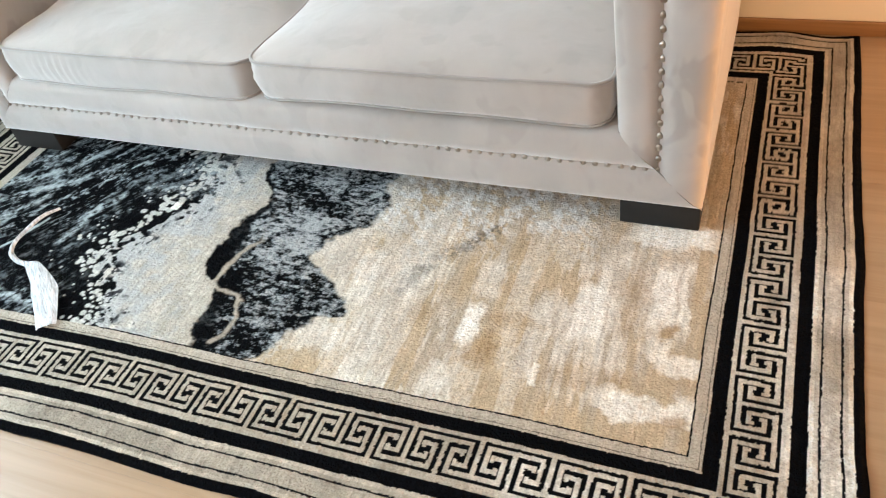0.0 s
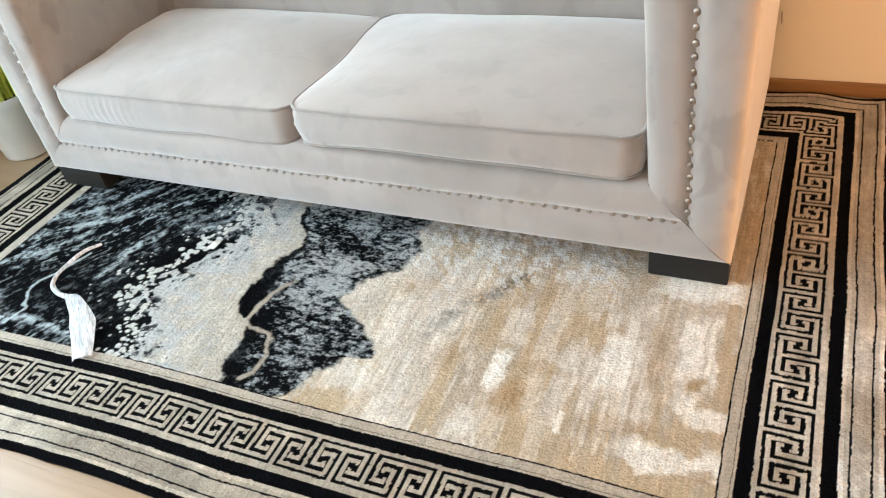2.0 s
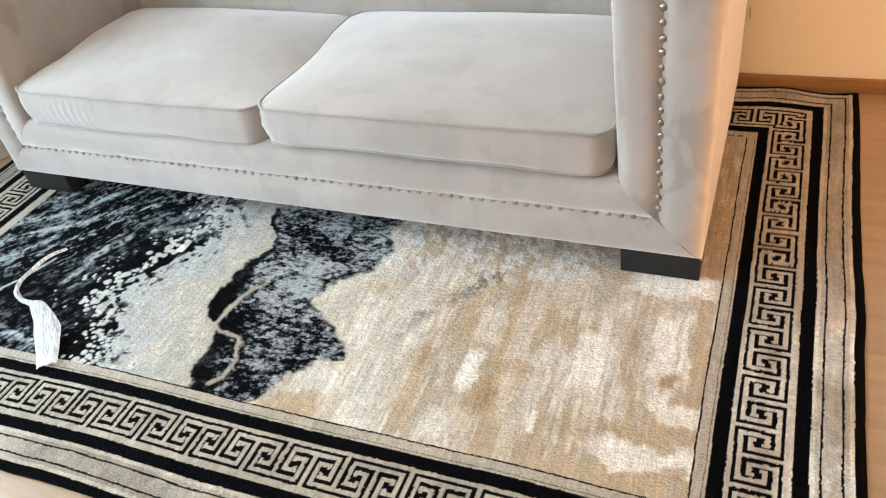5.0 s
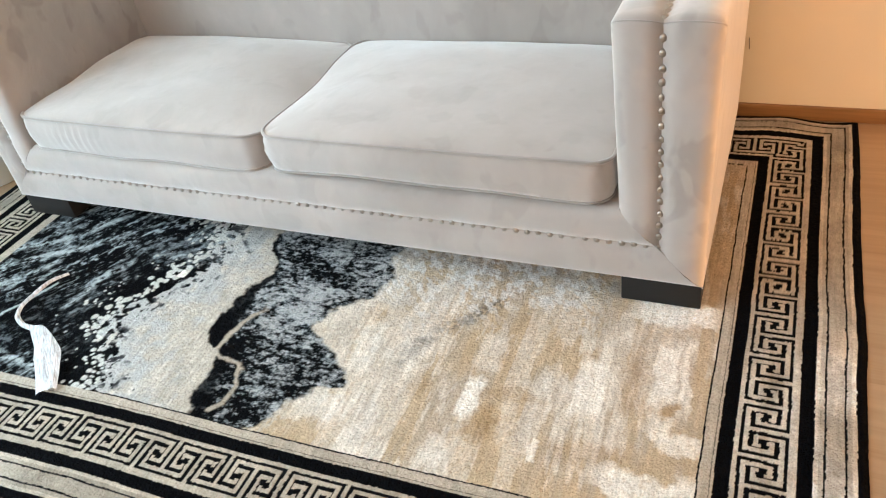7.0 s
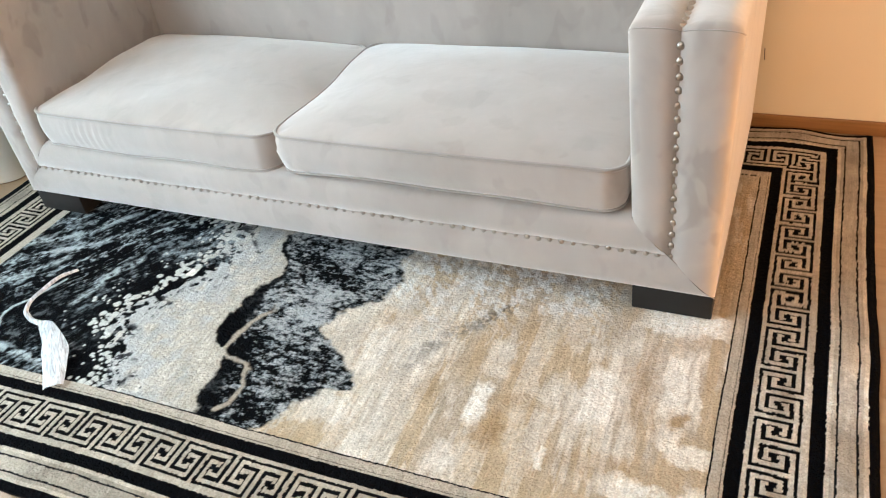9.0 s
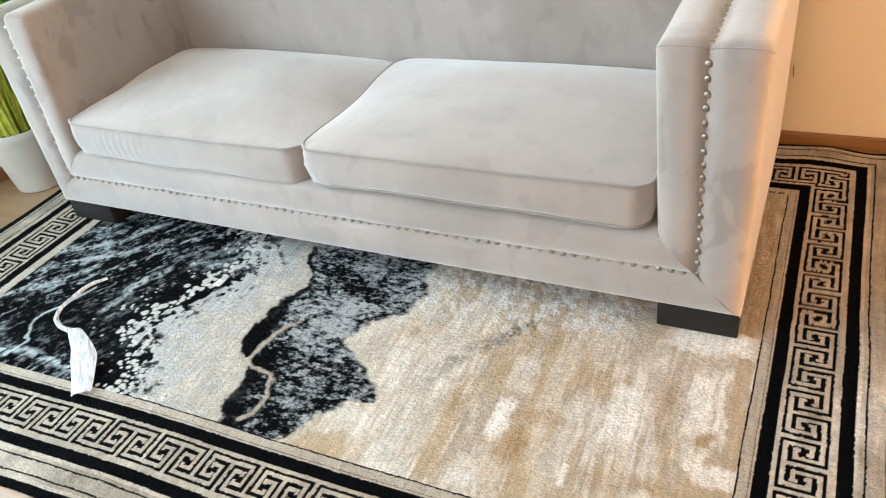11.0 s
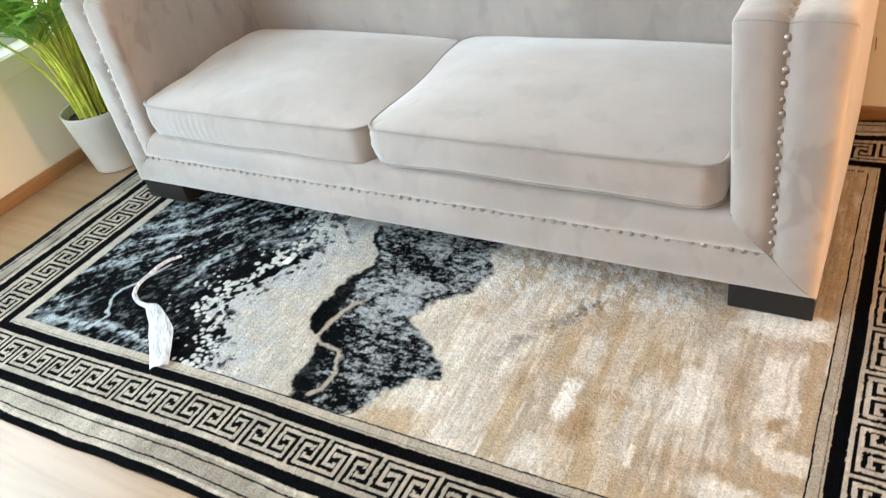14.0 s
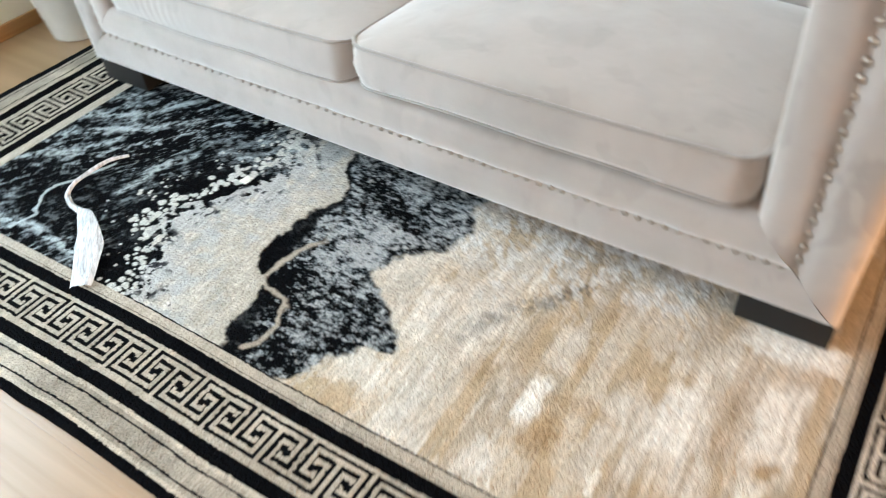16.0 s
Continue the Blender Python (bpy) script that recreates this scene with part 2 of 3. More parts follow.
structure("wall_rear", joined([
    (X0 - 0.2, a, Y0 - 0.2, Y0 - 0.002, FLOOR - 0.02, TOP), (b, X1 + 0.2, Y0 - 0.2, Y0 - 0.002, FLOOR - 0.02, TOP),
    (a, b, Y0 - 0.2, Y0 - 0.002, FLOOR - 0.02, c), (a, b, Y0 - 0.2, Y0 - 0.002, d, TOP)]), LOW_BOUNCE,
    "unseen wall darkened to cut bounced light, with an added window opening", "wall")
structure("ceiling", box(X0 - 0.2, X1 + 0.2, Y0 - 0.2, Y1 + 0.15, TOP + 0.002, TOP + 0.12), CEIL, "plain white ceiling", "ceiling")
structure("baseboard_back", box(X0 + 0.014, X1 - 0.002, Y1 - 0.013, Y1 - 0.001, FLOOR, FLOOR + 0.045, 0.003), OAK_TRIM_X, "oak baseboard along the back wall", "baseboard")
structure("baseboard_window", box(X0 + 0.001, X0 + 0.013, Y0 + 0.01, Y1 - 0.002, FLOOR, FLOOR + 0.05, 0.003), OAK_TRIM_Y, "oak baseboard under the window", "baseboard")
structure("window_sill", box(X0 - 0.12, X0 + 0.012, WIN[0] - 0.05, WIN[1] + 0.05, WIN[2] - 0.070, WIN[2] - 0.003, 0.004), LIT_WALL, "cream painted window sill board", "window sill")
SKY, kt, kb = material("bright_overcast_sky")
kb.inputs["Base Color"].default_value = (0, 0, 0, 1)
kb.inputs["Emission Color"].default_value = (0.90, 0.96, 1.0, 1)
kb.inputs["Emission Strength"].default_value = 4.0
structure("backdrop", box(-9.1, -9.0, -7, 9, -2, 7), SKY, "bright hazy daylight outside the window", "sky")

window = tagged(new("window_1"), "wide white-framed window beside the palm", "window", kind="structure")
a, b, c, d = WIN
fx0, fx1, w = X0 - 0.16, X0 - 0.10, 0.06
for y0, y1, z0, z1 in ((a, a + w, c, d), (b - w, b, c, d), (a + w, b - w, c, c + w), (a + w, b - w, d - w, d),
                       (-0.58, -0.52, c + w, d - w)):
    part("window_frame", box(fx0, fx1, y0, y1, z0, z1, 0.006), WHITE, window)
for y0, y1 in ((a + w, -0.58), (-0.52, b - w)):
    pane = part("pane", box(X0 - 0.135, X0 - 0.130, y0, y1, c + w, d - w), GLASS, window)
    pane.visible_shadow = False


def fill_window(name, lo, hi, label):
    """Added unseen window between two corners: white frame, one pane; thin along one axis."""
    thing = tagged(new(name), label, "window", kind="structure")
    w = 0.05
    flat = 0 if hi[0] - lo[0] < hi[1] - lo[1] else 1
    run = 1 - flat

    def bar(a0, a1, z0, z1, mat, title, bevel):
        p, q = list(lo), list(hi)
        p[run], q[run], p[2], q[2] = a0, a1, z0, z1
        return part(title, box(p[0], q[0], p[1], q[1], p[2], q[2], bevel), mat, thing)
    a0, a1, z0, z1 = lo[run], hi[run], lo[2], hi[2]
    for f in ((a0, a0 + w, z0, z1), (a1 - w, a1, z0, z1), (a0 + w, a1 - w, z0, z0 + w), (a0 + w, a1 - w, z1 - w, z1)):
        bar(*f, WHITE, "window_frame", 0.005)
    lo, hi = list(lo), list(hi)
    mid = (lo[flat] + hi[flat]) / 2
    lo[flat], hi[flat] = mid - 0.003, mid + 0.003
    glass = bar(a0 + w, a1 - w, z0 + w, z1 - w, GLASS, "pane", 0)
    glass.visible_shadow = False


fill_window("rear_fill_window", (REAR[0], Y0 - 0.17, REAR[2]), (REAR[1], Y0 - 0.11, REAR[3]), "added white-framed window opposite the sofa, unseen")
fill_window("low_fill_window", (X1 + 0.11, LOW_OPENING[0], LOW_OPENING[2]), (X1 + 0.17, LOW_OPENING[1], LOW_OPENING[3]), "added low white-framed window in the unseen side wall, for warm fill")

# ---------------------------------------------------------------- the sofa
SX0, SX1, SY0, SY1 = -2.176, -0.076, 0.610, 1.465     # outer sides, front, back
AL, AR = 0.158, 0.188                                 # widths of the arms at the seat rail
ZB, ZT, RAIL, ZNAIL = 0.069, 0.684, 0.262, 0.171
GROOVE = 0.53


def puff(u):
    """Height of the padding across a strip with a stitched groove in its middle; u from 0 to 1."""
    k = u / GROOVE if u < GROOVE else (u - GROOVE) / (1 - GROOVE)
    e = 1 - abs(2 * k - 1) ** 3.0
    edge = min(u, 1 - u)
    return 0.015 * e - (0.006 * (1 - edge / 0.04) ** 2 if edge < 0.04 else 0)


def flare(z):
    """The arms grow a little wider on the inside towards the top."""
    return max(0.0, (z - RAIL) / (ZT - RAIL))


def arm(outer, width, gain, sign):
    """One arm: padded strip up the front and back along the top, with flat sides. sign: the way from outside to inside."""
    bm = bmesh.new()
    cols, n, r = [], 33, 0.012
    for i in range(n):
        u = i / (n - 1)
        h = puff(u)
        z0 = ZB + (RAIL - ZB) * u

        def px(z):
            return outer + sign * u * (width + gain * flare(z))
        line = []
        for k in range(29):
            z = z0 + (ZT - r - z0) * k / 28
            crease = 0.0012 * math.sin(z * 70 + u * 9) * (1 - abs(2 * u - 1)) + 0.002 * noise.noise(Vector((u * 3, z * 9, outer)))
            line.append((px(z), SY0 - h + crease, z))
        for k in range(1, 5):
            q = k / 5 * math.pi / 2
            line.append((px(ZT), SY0 - h * math.cos(q) + r * (1 - math.cos(q)), ZT - r + r * math.sin(q) + h * math.sin(q)))
        for k in range(31):
            y = SY0 + r + (SY1 - SY0 - r) * k / 30
            line.append((px(ZT), y, ZT + h + 0.002 * noise.noise(Vector((u * 3, y * 9, outer)))))
        cols.append([bm.verts.new(p) for p in line])
    for p, q in zip(cols, cols[1:]):
        for j in range(len(p) - 1):
            bm.faces.new((p[j], p[j + 1], q[j + 1], q[j]))
    # the sides, as rows between the padded edge and the floor line
    for line, inside in ((cols[0], False), (cols[-1], True)):
        x0 = outer + sign * width if inside else outer
        low = RAIL if inside else ZB
        foot = []
        for v in line:
            foot.append(bm.verts.new((x0, max(v.co.y, SY0 + 0.02), low)))
        for j in range(len(line) - 1):
            if (foot[j].co - foot[j + 1].co).length < 1e-6:
                bm.faces.new((line[j], line[j + 1], foot[j + 1], foot[j])) if (line[j].co - foot[j].co).length > 1e-6 else None
            else:
                bm.faces.new((line[j], line[j + 1], foot[j + 1], foot[j]))
    bmesh.ops.remove_doubles(bm, verts=bm.verts, dist=0.0002)
    return bm


def front_rail():
    rows = []
    for i in range(25):
        u = i / 24
        z = ZB + (RAIL - ZB) * u
        e0, e1 = SX0 + AL * u, SX1 - AR * u
        h = puff(u)
        row = []
        for k in range(71):
            x = e0 + (e1 - e0) * k / 70
            sag = 0.0014 * math.sin(x * 31 + z * 20) + 0.0010 * math.sin(x * 73)
            row.append((x, SY0 - h + sag * (1 - abs(2 * u - 1)), z))
        rows.append(row)
    rows.append([(x, SY0 + 0.12, RAIL - 0.004) for x, y, z in rows[-1]])
    rows.insert(0, [(x, SY0 + 0.05, ZB) for x, y, z in rows[0]])
    return sheet(rows)[0]


def nail_mesh():
    bm = bmesh.new()
    bmesh.ops.create_uvsphere(bm, u_segments=12, v_segments=8, radius=0.0086)
    bmesh.ops.delete(bm, geom=[v for v in bm.verts if v.co.z < -0.0005], context="VERTS")
    for v in bm.verts:
        v.co.z *= 0.62
    return bm


def backrest_mesh():
    bm = box(SX0 + AL - 0.004, SX1 - AR + 0.004, SY1 - 0.265, SY1, ZB + 0.02, 0.79)
    bmesh.ops.subdivide_edges(bm, edges=bm.edges[:], cuts=18, use_grid_fill=True)
    w = SX1 - SX0 - AL - AR
    for v in bm.verts:
        if v.co.y < SY1 - 0.26:
            u = 2 * (v.co.x - SX0 - AL) / w - 1
            t = max(0.0, (v.co.z - 0.34) / 0.45)
            v.co.y += -0.015 * (1 - u ** 4) - 0.035 * t + (0.10 * max(0, t - 0.75))
            v.co.y += 0.004 * noise.noise(v.co * 4)
    return bm


sofa = tagged(new("sofa"), "light greige velvet two-cushion sofa with rows of nickel nailheads", "sofa")
part("arm", arm(SX1, AR, 0.018, -1), BRUSHED, sofa, angle=50)
part("arm", arm(SX0, AL, 0.036, 1), BRUSHED, sofa, angle=50)
part("front_rail", front_rail(), FABRIC, sofa, angle=50)
part("backrest", backrest_mesh(), FABRIC, sofa)
part("seat_deck", box(SX0 + AL, SX1 - AR, SY0 + 0.02, SY1 - 0.25, ZB + 0.012, RAIL - 0.008, 0.004), FABRIC, sofa)
for x0, x1 in ((SX0 + 0.004, SX0 + 0.186), (SX1 - 0.182, SX1 - 0.002)):
    for y0 in (SY0 + 0.004, SY1 - 0.10):
        part("leg", box(x0, x1, y0, y0 + 0.09, 0.0005, ZB + 0.004, 0.003), BLACKWOOD, sofa, "black stained wooden block leg", angle=30)
# stitched mitre seams at the lower corners
for side, corner, tip in ((1, SX1, SX1 - AR), (-1, SX0, SX0 + AL)):
    line = [(corner + (tip - corner) * k / 12, SY0 - 0.010 * math.sin(math.pi * k / 12) * 0.9 - 0.0005, ZB + (RAIL - ZB) * k / 12) for k in range(13)]
    part("seam", tube(line, 0.0016, 6), PIPING, sofa)
# stitched seams across the front edges of the arms' tops
for outer, width, gain, sign in ((SX1, AR, 0.018, -1), (SX0, AL, 0.036, 1)):
    line = []
    for k in range(31):
        u = k / 30
        h = puff(u)
        line.append((outer + sign * u * (width + gain), SY0 - 0.77 * h + 0.0028, ZT - 0.0043 + 0.643 * h))
    part("seam", tube(line, 0.0014, 6), PIPING, sofa)
nail = None
spots = []


def nail_x(z):
    return SX0 + GROOVE * (AL + 0.036 * flare(z)), SX1 - GROOVE * (AR + 0.018 * flare(z))


count = 71
left, right = nail_x(ZNAIL)
for k in range(count):
    spots.append(pose(right + (left - right) * k / (count - 1), SY0 - 0.0018, ZNAIL, 90))
for end in (0, 1):
    for k in range(1, 17):
        z = ZNAIL + 0.0303 * k
        spots.append(pose(nail_x(z)[end], SY0 - 0.0018, z, 90))
    for k in range(30):
        spots.append(pose(nail_x(ZT)[end], SY0 + 0.018 + 0.0271 * k, ZT + 0.0018))
wobble = random.Random(4)
shift = [Matrix.Translation((wobble.gauss(0, 0.0008), 0, wobble.gauss(0, 0.0008))) for s in spots]
for k, (m, s) in enumerate(zip(spots, shift)):
    if nail is None:
        nail = part("nail", nail_mesh(), NAIL, sofa, "domed nickel nailhead")
        ob = nail
    else:
        ob = new("nail", nail.data)
        ob.parent = sofa
    ob.matrix_local = s @ m @ Matrix.Scale(0.86 if k < count else 1.0, 4)


# ---------------------------------------------------------------- seat cushions
def cushion_shape(x0, x1, y0, y1, z0, z1, crown, lean, seed, creased, side, slump, rise, base):
    """Boxed cushion: crowned top, banded sides, rounded corners. Returns the mesh and its upper and lower edge loops."""
    bm = bmesh.new()
    n, rad = 108, 0.050
    cx, cy, hx, hy = (x0 + x1) / 2, (y0 + y1) / 2, (x1 - x0) / 2, (y1 - y0) / 2

    def plan(u, v):
        x, y = u * hx, v * hy
        ox, oy = abs(x) - (hx - rad), abs(y) - (hy - rad)
        if ox > 0 and oy > 0:
            m, r = max(ox, oy), math.hypot(ox, oy)
            ox, oy = ox * m / r, oy * m / r
            x, y = math.copysign(hx - rad + ox, x), math.copysign(hy - rad + oy, y)
        bow = 0.010 * (1 - u * u) * (abs(v) ** 3) * math.copysign(1, v)
        return cx + x, cy + y + bow

    def edge_lift(u, v):
        sag = math.exp(-((v - 0.02) / 0.38) ** 2)
        inner = max(0.0, u * side) ** 3
        return lean * u * 0.5 + 0.004 * noise.noise(Vector((u * 2 + seed, v * 2, 0))) - slump * sag * inner + 0.4 * rise * (1 - u * u) * max(0.0, -v) ** 4

    top = []
    for i in range(n + 1):
        row = []
        for j in range(n + 1):
            u, v = 2 * i / n - 1, 2 * j / n - 1
            x, y = plan(u, v)
            f = (1 - abs(u) ** ((1.7 if slump > 0.02 else 2.6) if u * side > 0 else 3.0)) ** 0.72 * (1 - abs(v) ** 3.0) ** 0.72
            z = z1 + crown * f + edge_lift(u, v) + 0.010 * v * (1 - abs(v)) \
                + 0.006 * f * noise.noise(Vector((x * 3 + seed, y * 3, 1.0))) + 0.0016 * f * noise.noise(Vector((x * 16 + 9 * y, y * 11 + seed, 4.0)))
            row.append(bm.verts.new((x, y, z)))
        top.append(row)
    for i in range(n):
        for j in range(n):
            bm.faces.new((top[i][j], top[i + 1][j], top[i + 1][j + 1], top[i][j + 1]))
    ring = [top[i][0] for i in range(n)] + [top[n][j] for j in range(n)] + [top[i][n] for i in range(n, 0, -1)] + [top[0][j] for j in range(n, 0, -1)]
    upper = [v.co.copy() for v in ring]
    last, lower = ring, None
    for k in range(1, 9):
        f = k / 8
        level = []
        for w, p in enumerate(upper):
            d = Vector((p.x - cx, p.y - cy, 0))
            d = Vector((d.x / hx, d.y / hy, 0)).normalized()
            swell = 0.009 * math.sin(math.pi * f) - 0.004 * f
            gate = max(0.0, noise.noise(Vector((p.x * 5 + seed * 3, p.y * 5, 2.0)))) * 2.2
            pinch = math.exp(-((p.x - creased) / 0.085) ** 2) if p.y < cy else 0
            crumple = (0.0010 + 0.0055 * gate) * math.sin(math.pi * f) * noise.noise(Vector((p.x * 58 + seed + 7 * f, p.y * 58, f * 1.2)))
            crumple += 0.0024 * pinch * math.sin(math.pi * f) * math.sin(p.x * 235 + 2.5 * f)
            lift = rise * max(0.0, 1 - ((p.x - cx) / hx + 0.15) ** 2) if p.y < cy - hy * 0.8 else 0.0
            zb = z0 + base + lift + 0.006 * noise.noise(Vector((p.x * 5, p.y * 5, seed)))
            level.append(bm.verts.new((p.x + d.x * (swell + crumple), p.y + d.y * (swell + crumple), p.z + (zb - p.z) * f)))
        m = len(level)
        for w in range(m):
            bm.faces.new((last[w], last[(w + 1) % m], level[(w + 1) % m], level[w]))
        last = level
    lower = [v.co.copy() for v in last]
    # underside, drawn in below the lower edge
    under = [bm.verts.new((cx + (p.x - cx) * (1 - 0.05 / hx), cy + (p.y - cy) * (1 - 0.05 / hy), z0 + 0.003)) for p in lower]
    m = len(under)
    for w in range(m):
        bm.faces.new((last[w], last[(w + 1) % m], under[(w + 1) % m], under[w]))
    bm.faces.new(under)
    return bm, upper, lower


def seat_cushion(x0, x1, y0, z1, crown, lean, seed, creased, side, slump, rise, base, label):
    thing = tagged(new("seat_cushion"), label, "cushion", "seat cushions of the sofa")
    bm, upper, lower = cushion_shape(x0, x1, y0, 1.184, RAIL - 0.002, z1, crown, lean, seed, creased, side, slump, rise, base)
    cover = part("cover", bm, FABRIC, thing, angle=60)
    part("piping", tube(upper, 0.0050, 8, True), PIPING, cover, "stitched velvet piping")
    part("piping", tube(lower, 0.0036, 8, True), PIPING, cover, "stitched velvet piping")
    return thing


MID = -1.170
seat_cushion(MID + 0.000, SX1 - AR - 0.016, SY0 - 0.008, 0.374, 0.047, 0.002, 3, 5.0, -1, 0.012, 0.012, 0.012, "plump greige velvet seat cushion with piped edges")
seat_cushion(SX0 + AL + 0.002, MID - 0.008, SY0 - 0.004, 0.366, 0.044, -0.004, 8, -1.80, 1, 0.028, 0.002, 0.004, "softer greige velvet seat cushion, slightly sunken beside its neighbour")

# ---------------------------------------------------------------- the rug
RX0, RX1, RY0, RY1 = -2.402, 0.261, -0.266, 1.550
LX, RB = -2.098, 1.285                    # inner field: from LX to 0, from 0 to RB
BAND = 0.260


def lattice(seed, size=256):
    return np.random.RandomState(seed).rand(size, size)


def vnoise(x, y, seed):
    g = lattice(seed)
    xi, yi = np.floor(x).astype(int), np.floor(y).astype(int)
    fx, fy = x - xi, y - yi
    fx, fy = fx * fx * (3 - 2 * fx), fy * fy * (3 - 2 * fy)
    s = g.shape[0]
    a, b = g[xi % s, yi % s], g[(xi + 1) % s, yi % s]
    c, d = g[xi % s, (yi + 1) % s], g[(xi + 1) % s, (yi + 1) % s]
    return (a * (1 - fx) + b * fx) * (1 - fy) + (c * (1 - fx) + d * fx) * fy


def fbm(x, y, seed, octaves=4, gain=0.5):
    total, amp, norm = 0, 1.0, 0.0
    for k in range(octaves):
        total = total + amp * vnoise(x * 2 ** k + 17 * k, y * 2 ** k + 31 * k, seed + k)
        norm, amp = norm + amp, amp * gain
    return total / norm


def smooth(a, b, v):
    t = np.clip((v - a) / (b - a), 0, 1)
    return t * t * (3 - 2 * t)


def key_pattern(s, c):
    """Meander of interlocking hooks: s along the band in cells, c across it from 0 to 1. 1 where light."""
    s = s - 0.095
    cell = np.floor(s).astype(int)
    f = s - cell
    k = np.where(cell % 2 == 0, c, 1 - c)

    def half(f, k):
        # a bar that reaches the outer stripe, with a hook that runs on and curls back
        t, w = 0.066, 0.053
        beam = (np.abs(f) < t) & (k > 0.13 - w)
        upright = (np.abs(k - 0.13) < w) & (f > -t) & (f < 0.745 + t)
        foot = (np.abs(f - 0.745) < t) & (k > 0.13 - w) & (k < 0.66 + w)
        back = (np.abs(k - 0.66) < w) & (f > 0.43 - t) & (f < 0.745 + t)
        tip = (np.abs(f - 0.43) < 0.055) & (k > 0.55) & (k < 0.66 + w)
        return beam | upright | foot | back | tip
    return (half(f, k) | half(1 - f, 1 - k)).astype(float)


def steps(edges):
    return np.concatenate([np.linspace(a, b, max(2, int(round((b - a) / s)) + 1))[:-1] for a, b, s in edges] + [[edges[-1][1]]])


def rug_dye(x, y):
    black, cream, beige = np.array((0.0035, 0.0038, 0.005)), np.array((0.53, 0.468, 0.39)), np.array((0.575, 0.455, 0.315))
    grey, white, sand = np.array((0.30, 0.345, 0.375)), np.array((0.97, 0.94, 0.885)), np.array((0.44, 0.30, 0.165))
    wob = 0.0020 * (fbm(x * 150, y * 150, 7, 2) - 0.5) + 0.0022 * (fbm(x * 16, y * 16, 5, 2) - 0.5) + 0.004 * (fbm(x * 3, y * 3, 9, 2) - 0.5)
    xs, ys = x + wob, y - wob
    # distance outwards from the inner field, the left border being a little wider
    side = np.stack([xs, (LX - xs) * BAND / (LX - RX0), -ys * BAND / -RY0, (ys - RB) * BAND / (RY1 - RB)])
    d, which = side.max(0), side.argmax(0)
    along = np.choose(which, [RB - ys, ys, -xs, xs - LX])
    half = np.choose(which, [0.06725, 0.069, 0.0682, 0.0682])
    start = np.choose(which, [RB - 1.246, 0.02, 0.311, 0.03])

    def lay(col, base, f):
        return base * (1 - f[..., None]) + col * f[..., None]

    # ---- field
    e = (fbm(x * 14, y * 14, 21, 4) - 0.5) * 0.10 + (fbm(x * 60, y * 60, 25, 3) - 0.5) * 0.05

    def near_line(*points):
        """Distance to a bent line and how far along it the nearest point lies, 0 to 1."""
        best, place, n = np.full(x.shape, 9.0), np.zeros(x.shape), len(points) - 1
        xx, yy = x + e * 0.22, y + e * 0.22
        for i, ((ax, ay), (bx, by)) in enumerate(zip(points, points[1:])):
            t = np.clip(((xx - ax) * (bx - ax) + (yy - ay) * (by - ay)) / ((bx - ax) ** 2 + (by - ay) ** 2), 0, 1)
            dist = np.hypot(xx - ax - t * (bx - ax), yy - ay - t * (by - ay))
            place = np.where(dist < best, (i + t) / n, place)
            best = np.minimum(best, dist)
        return best, place
    edge1 = ([0.0, 0.05, 0.10, 0.165, 0.224, 0.33, 0.385, 0.50, 0.625, 0.68, 1.28], [-1.37, -1.386, -1.402, -1.471, -1.53, -1.499, -1.463, -1.42, -1.395, -1.46, -1.25])
    b1 = np.interp(y, *edge1) + 0.012 + e * 0.9 + (fbm(x * 46, y * 46, 27, 3, 0.6) - 0.5) * 0.17
    b2 = np.interp(y, [0.0, 0.045, 0.10, 0.143, 0.188, 0.215, 0.234, 0.292, 0.413, 0.448, 0.512, 0.558, 0.622, 0.672, 1.28],
                   [-1.09, -1.102, -1.131, -1.136, -1.143, -1.155, -1.203, -1.216, -1.206, -1.20, -1.17, -1.181, -1.248, -1.259, -1.0]) + e * 0.42
    b3 = np.interp(y, [0.0, 0.032, 0.055, 0.111, 0.172, 0.19, 0.205, 0.278, 0.304, 0.347, 0.423, 0.467, 0.55, 0.65, 1.28],
                   [-1.0, -0.95, -0.92, -0.894, -0.853, -0.80, -0.795, -0.862, -0.921, -0.951, -0.933, -0.874, -0.847, -0.874, -0.6]) + e * 0.6
    # right part: sand and white drawn along the depth, with painted sunlight patches
    q = x + 0.05 * y
    br = fbm(q * 34, y * 4.5, 31, 4)
    cl = fbm(x * 7, y * 5, 41, 4)
    spk = fbm(x * 130, y * 130, 45, 2)
    right = lay(cream, np.broadcast_to(beige, x.shape + (3,)), smooth(0.45, 0.62, br * 0.6 + cl * 0.4) * 0.75)
    right = lay(white, right, smooth(0.55, 0.68, 0.45 * fbm(q * 80, y * 16, 33, 4, 0.6) + 0.55 * cl) * 0.5)
    lane = fbm(q * 11, y * 1.6, 35, 2)
    right = lay(white, right, smooth(0.54, 0.58, lane + 0.25 * (br - 0.5) + 0.3 * (cl - 0.5)) * (0.10 + 0.4 * spk))
    right = lay(sand, right, smooth(0.60, 0.74, fbm(q * 12, y * 5, 51, 3)) * 0.24)
    # soft white patches: dappled sunlight put into the dye
    sun_patch = np.zeros_like(x)
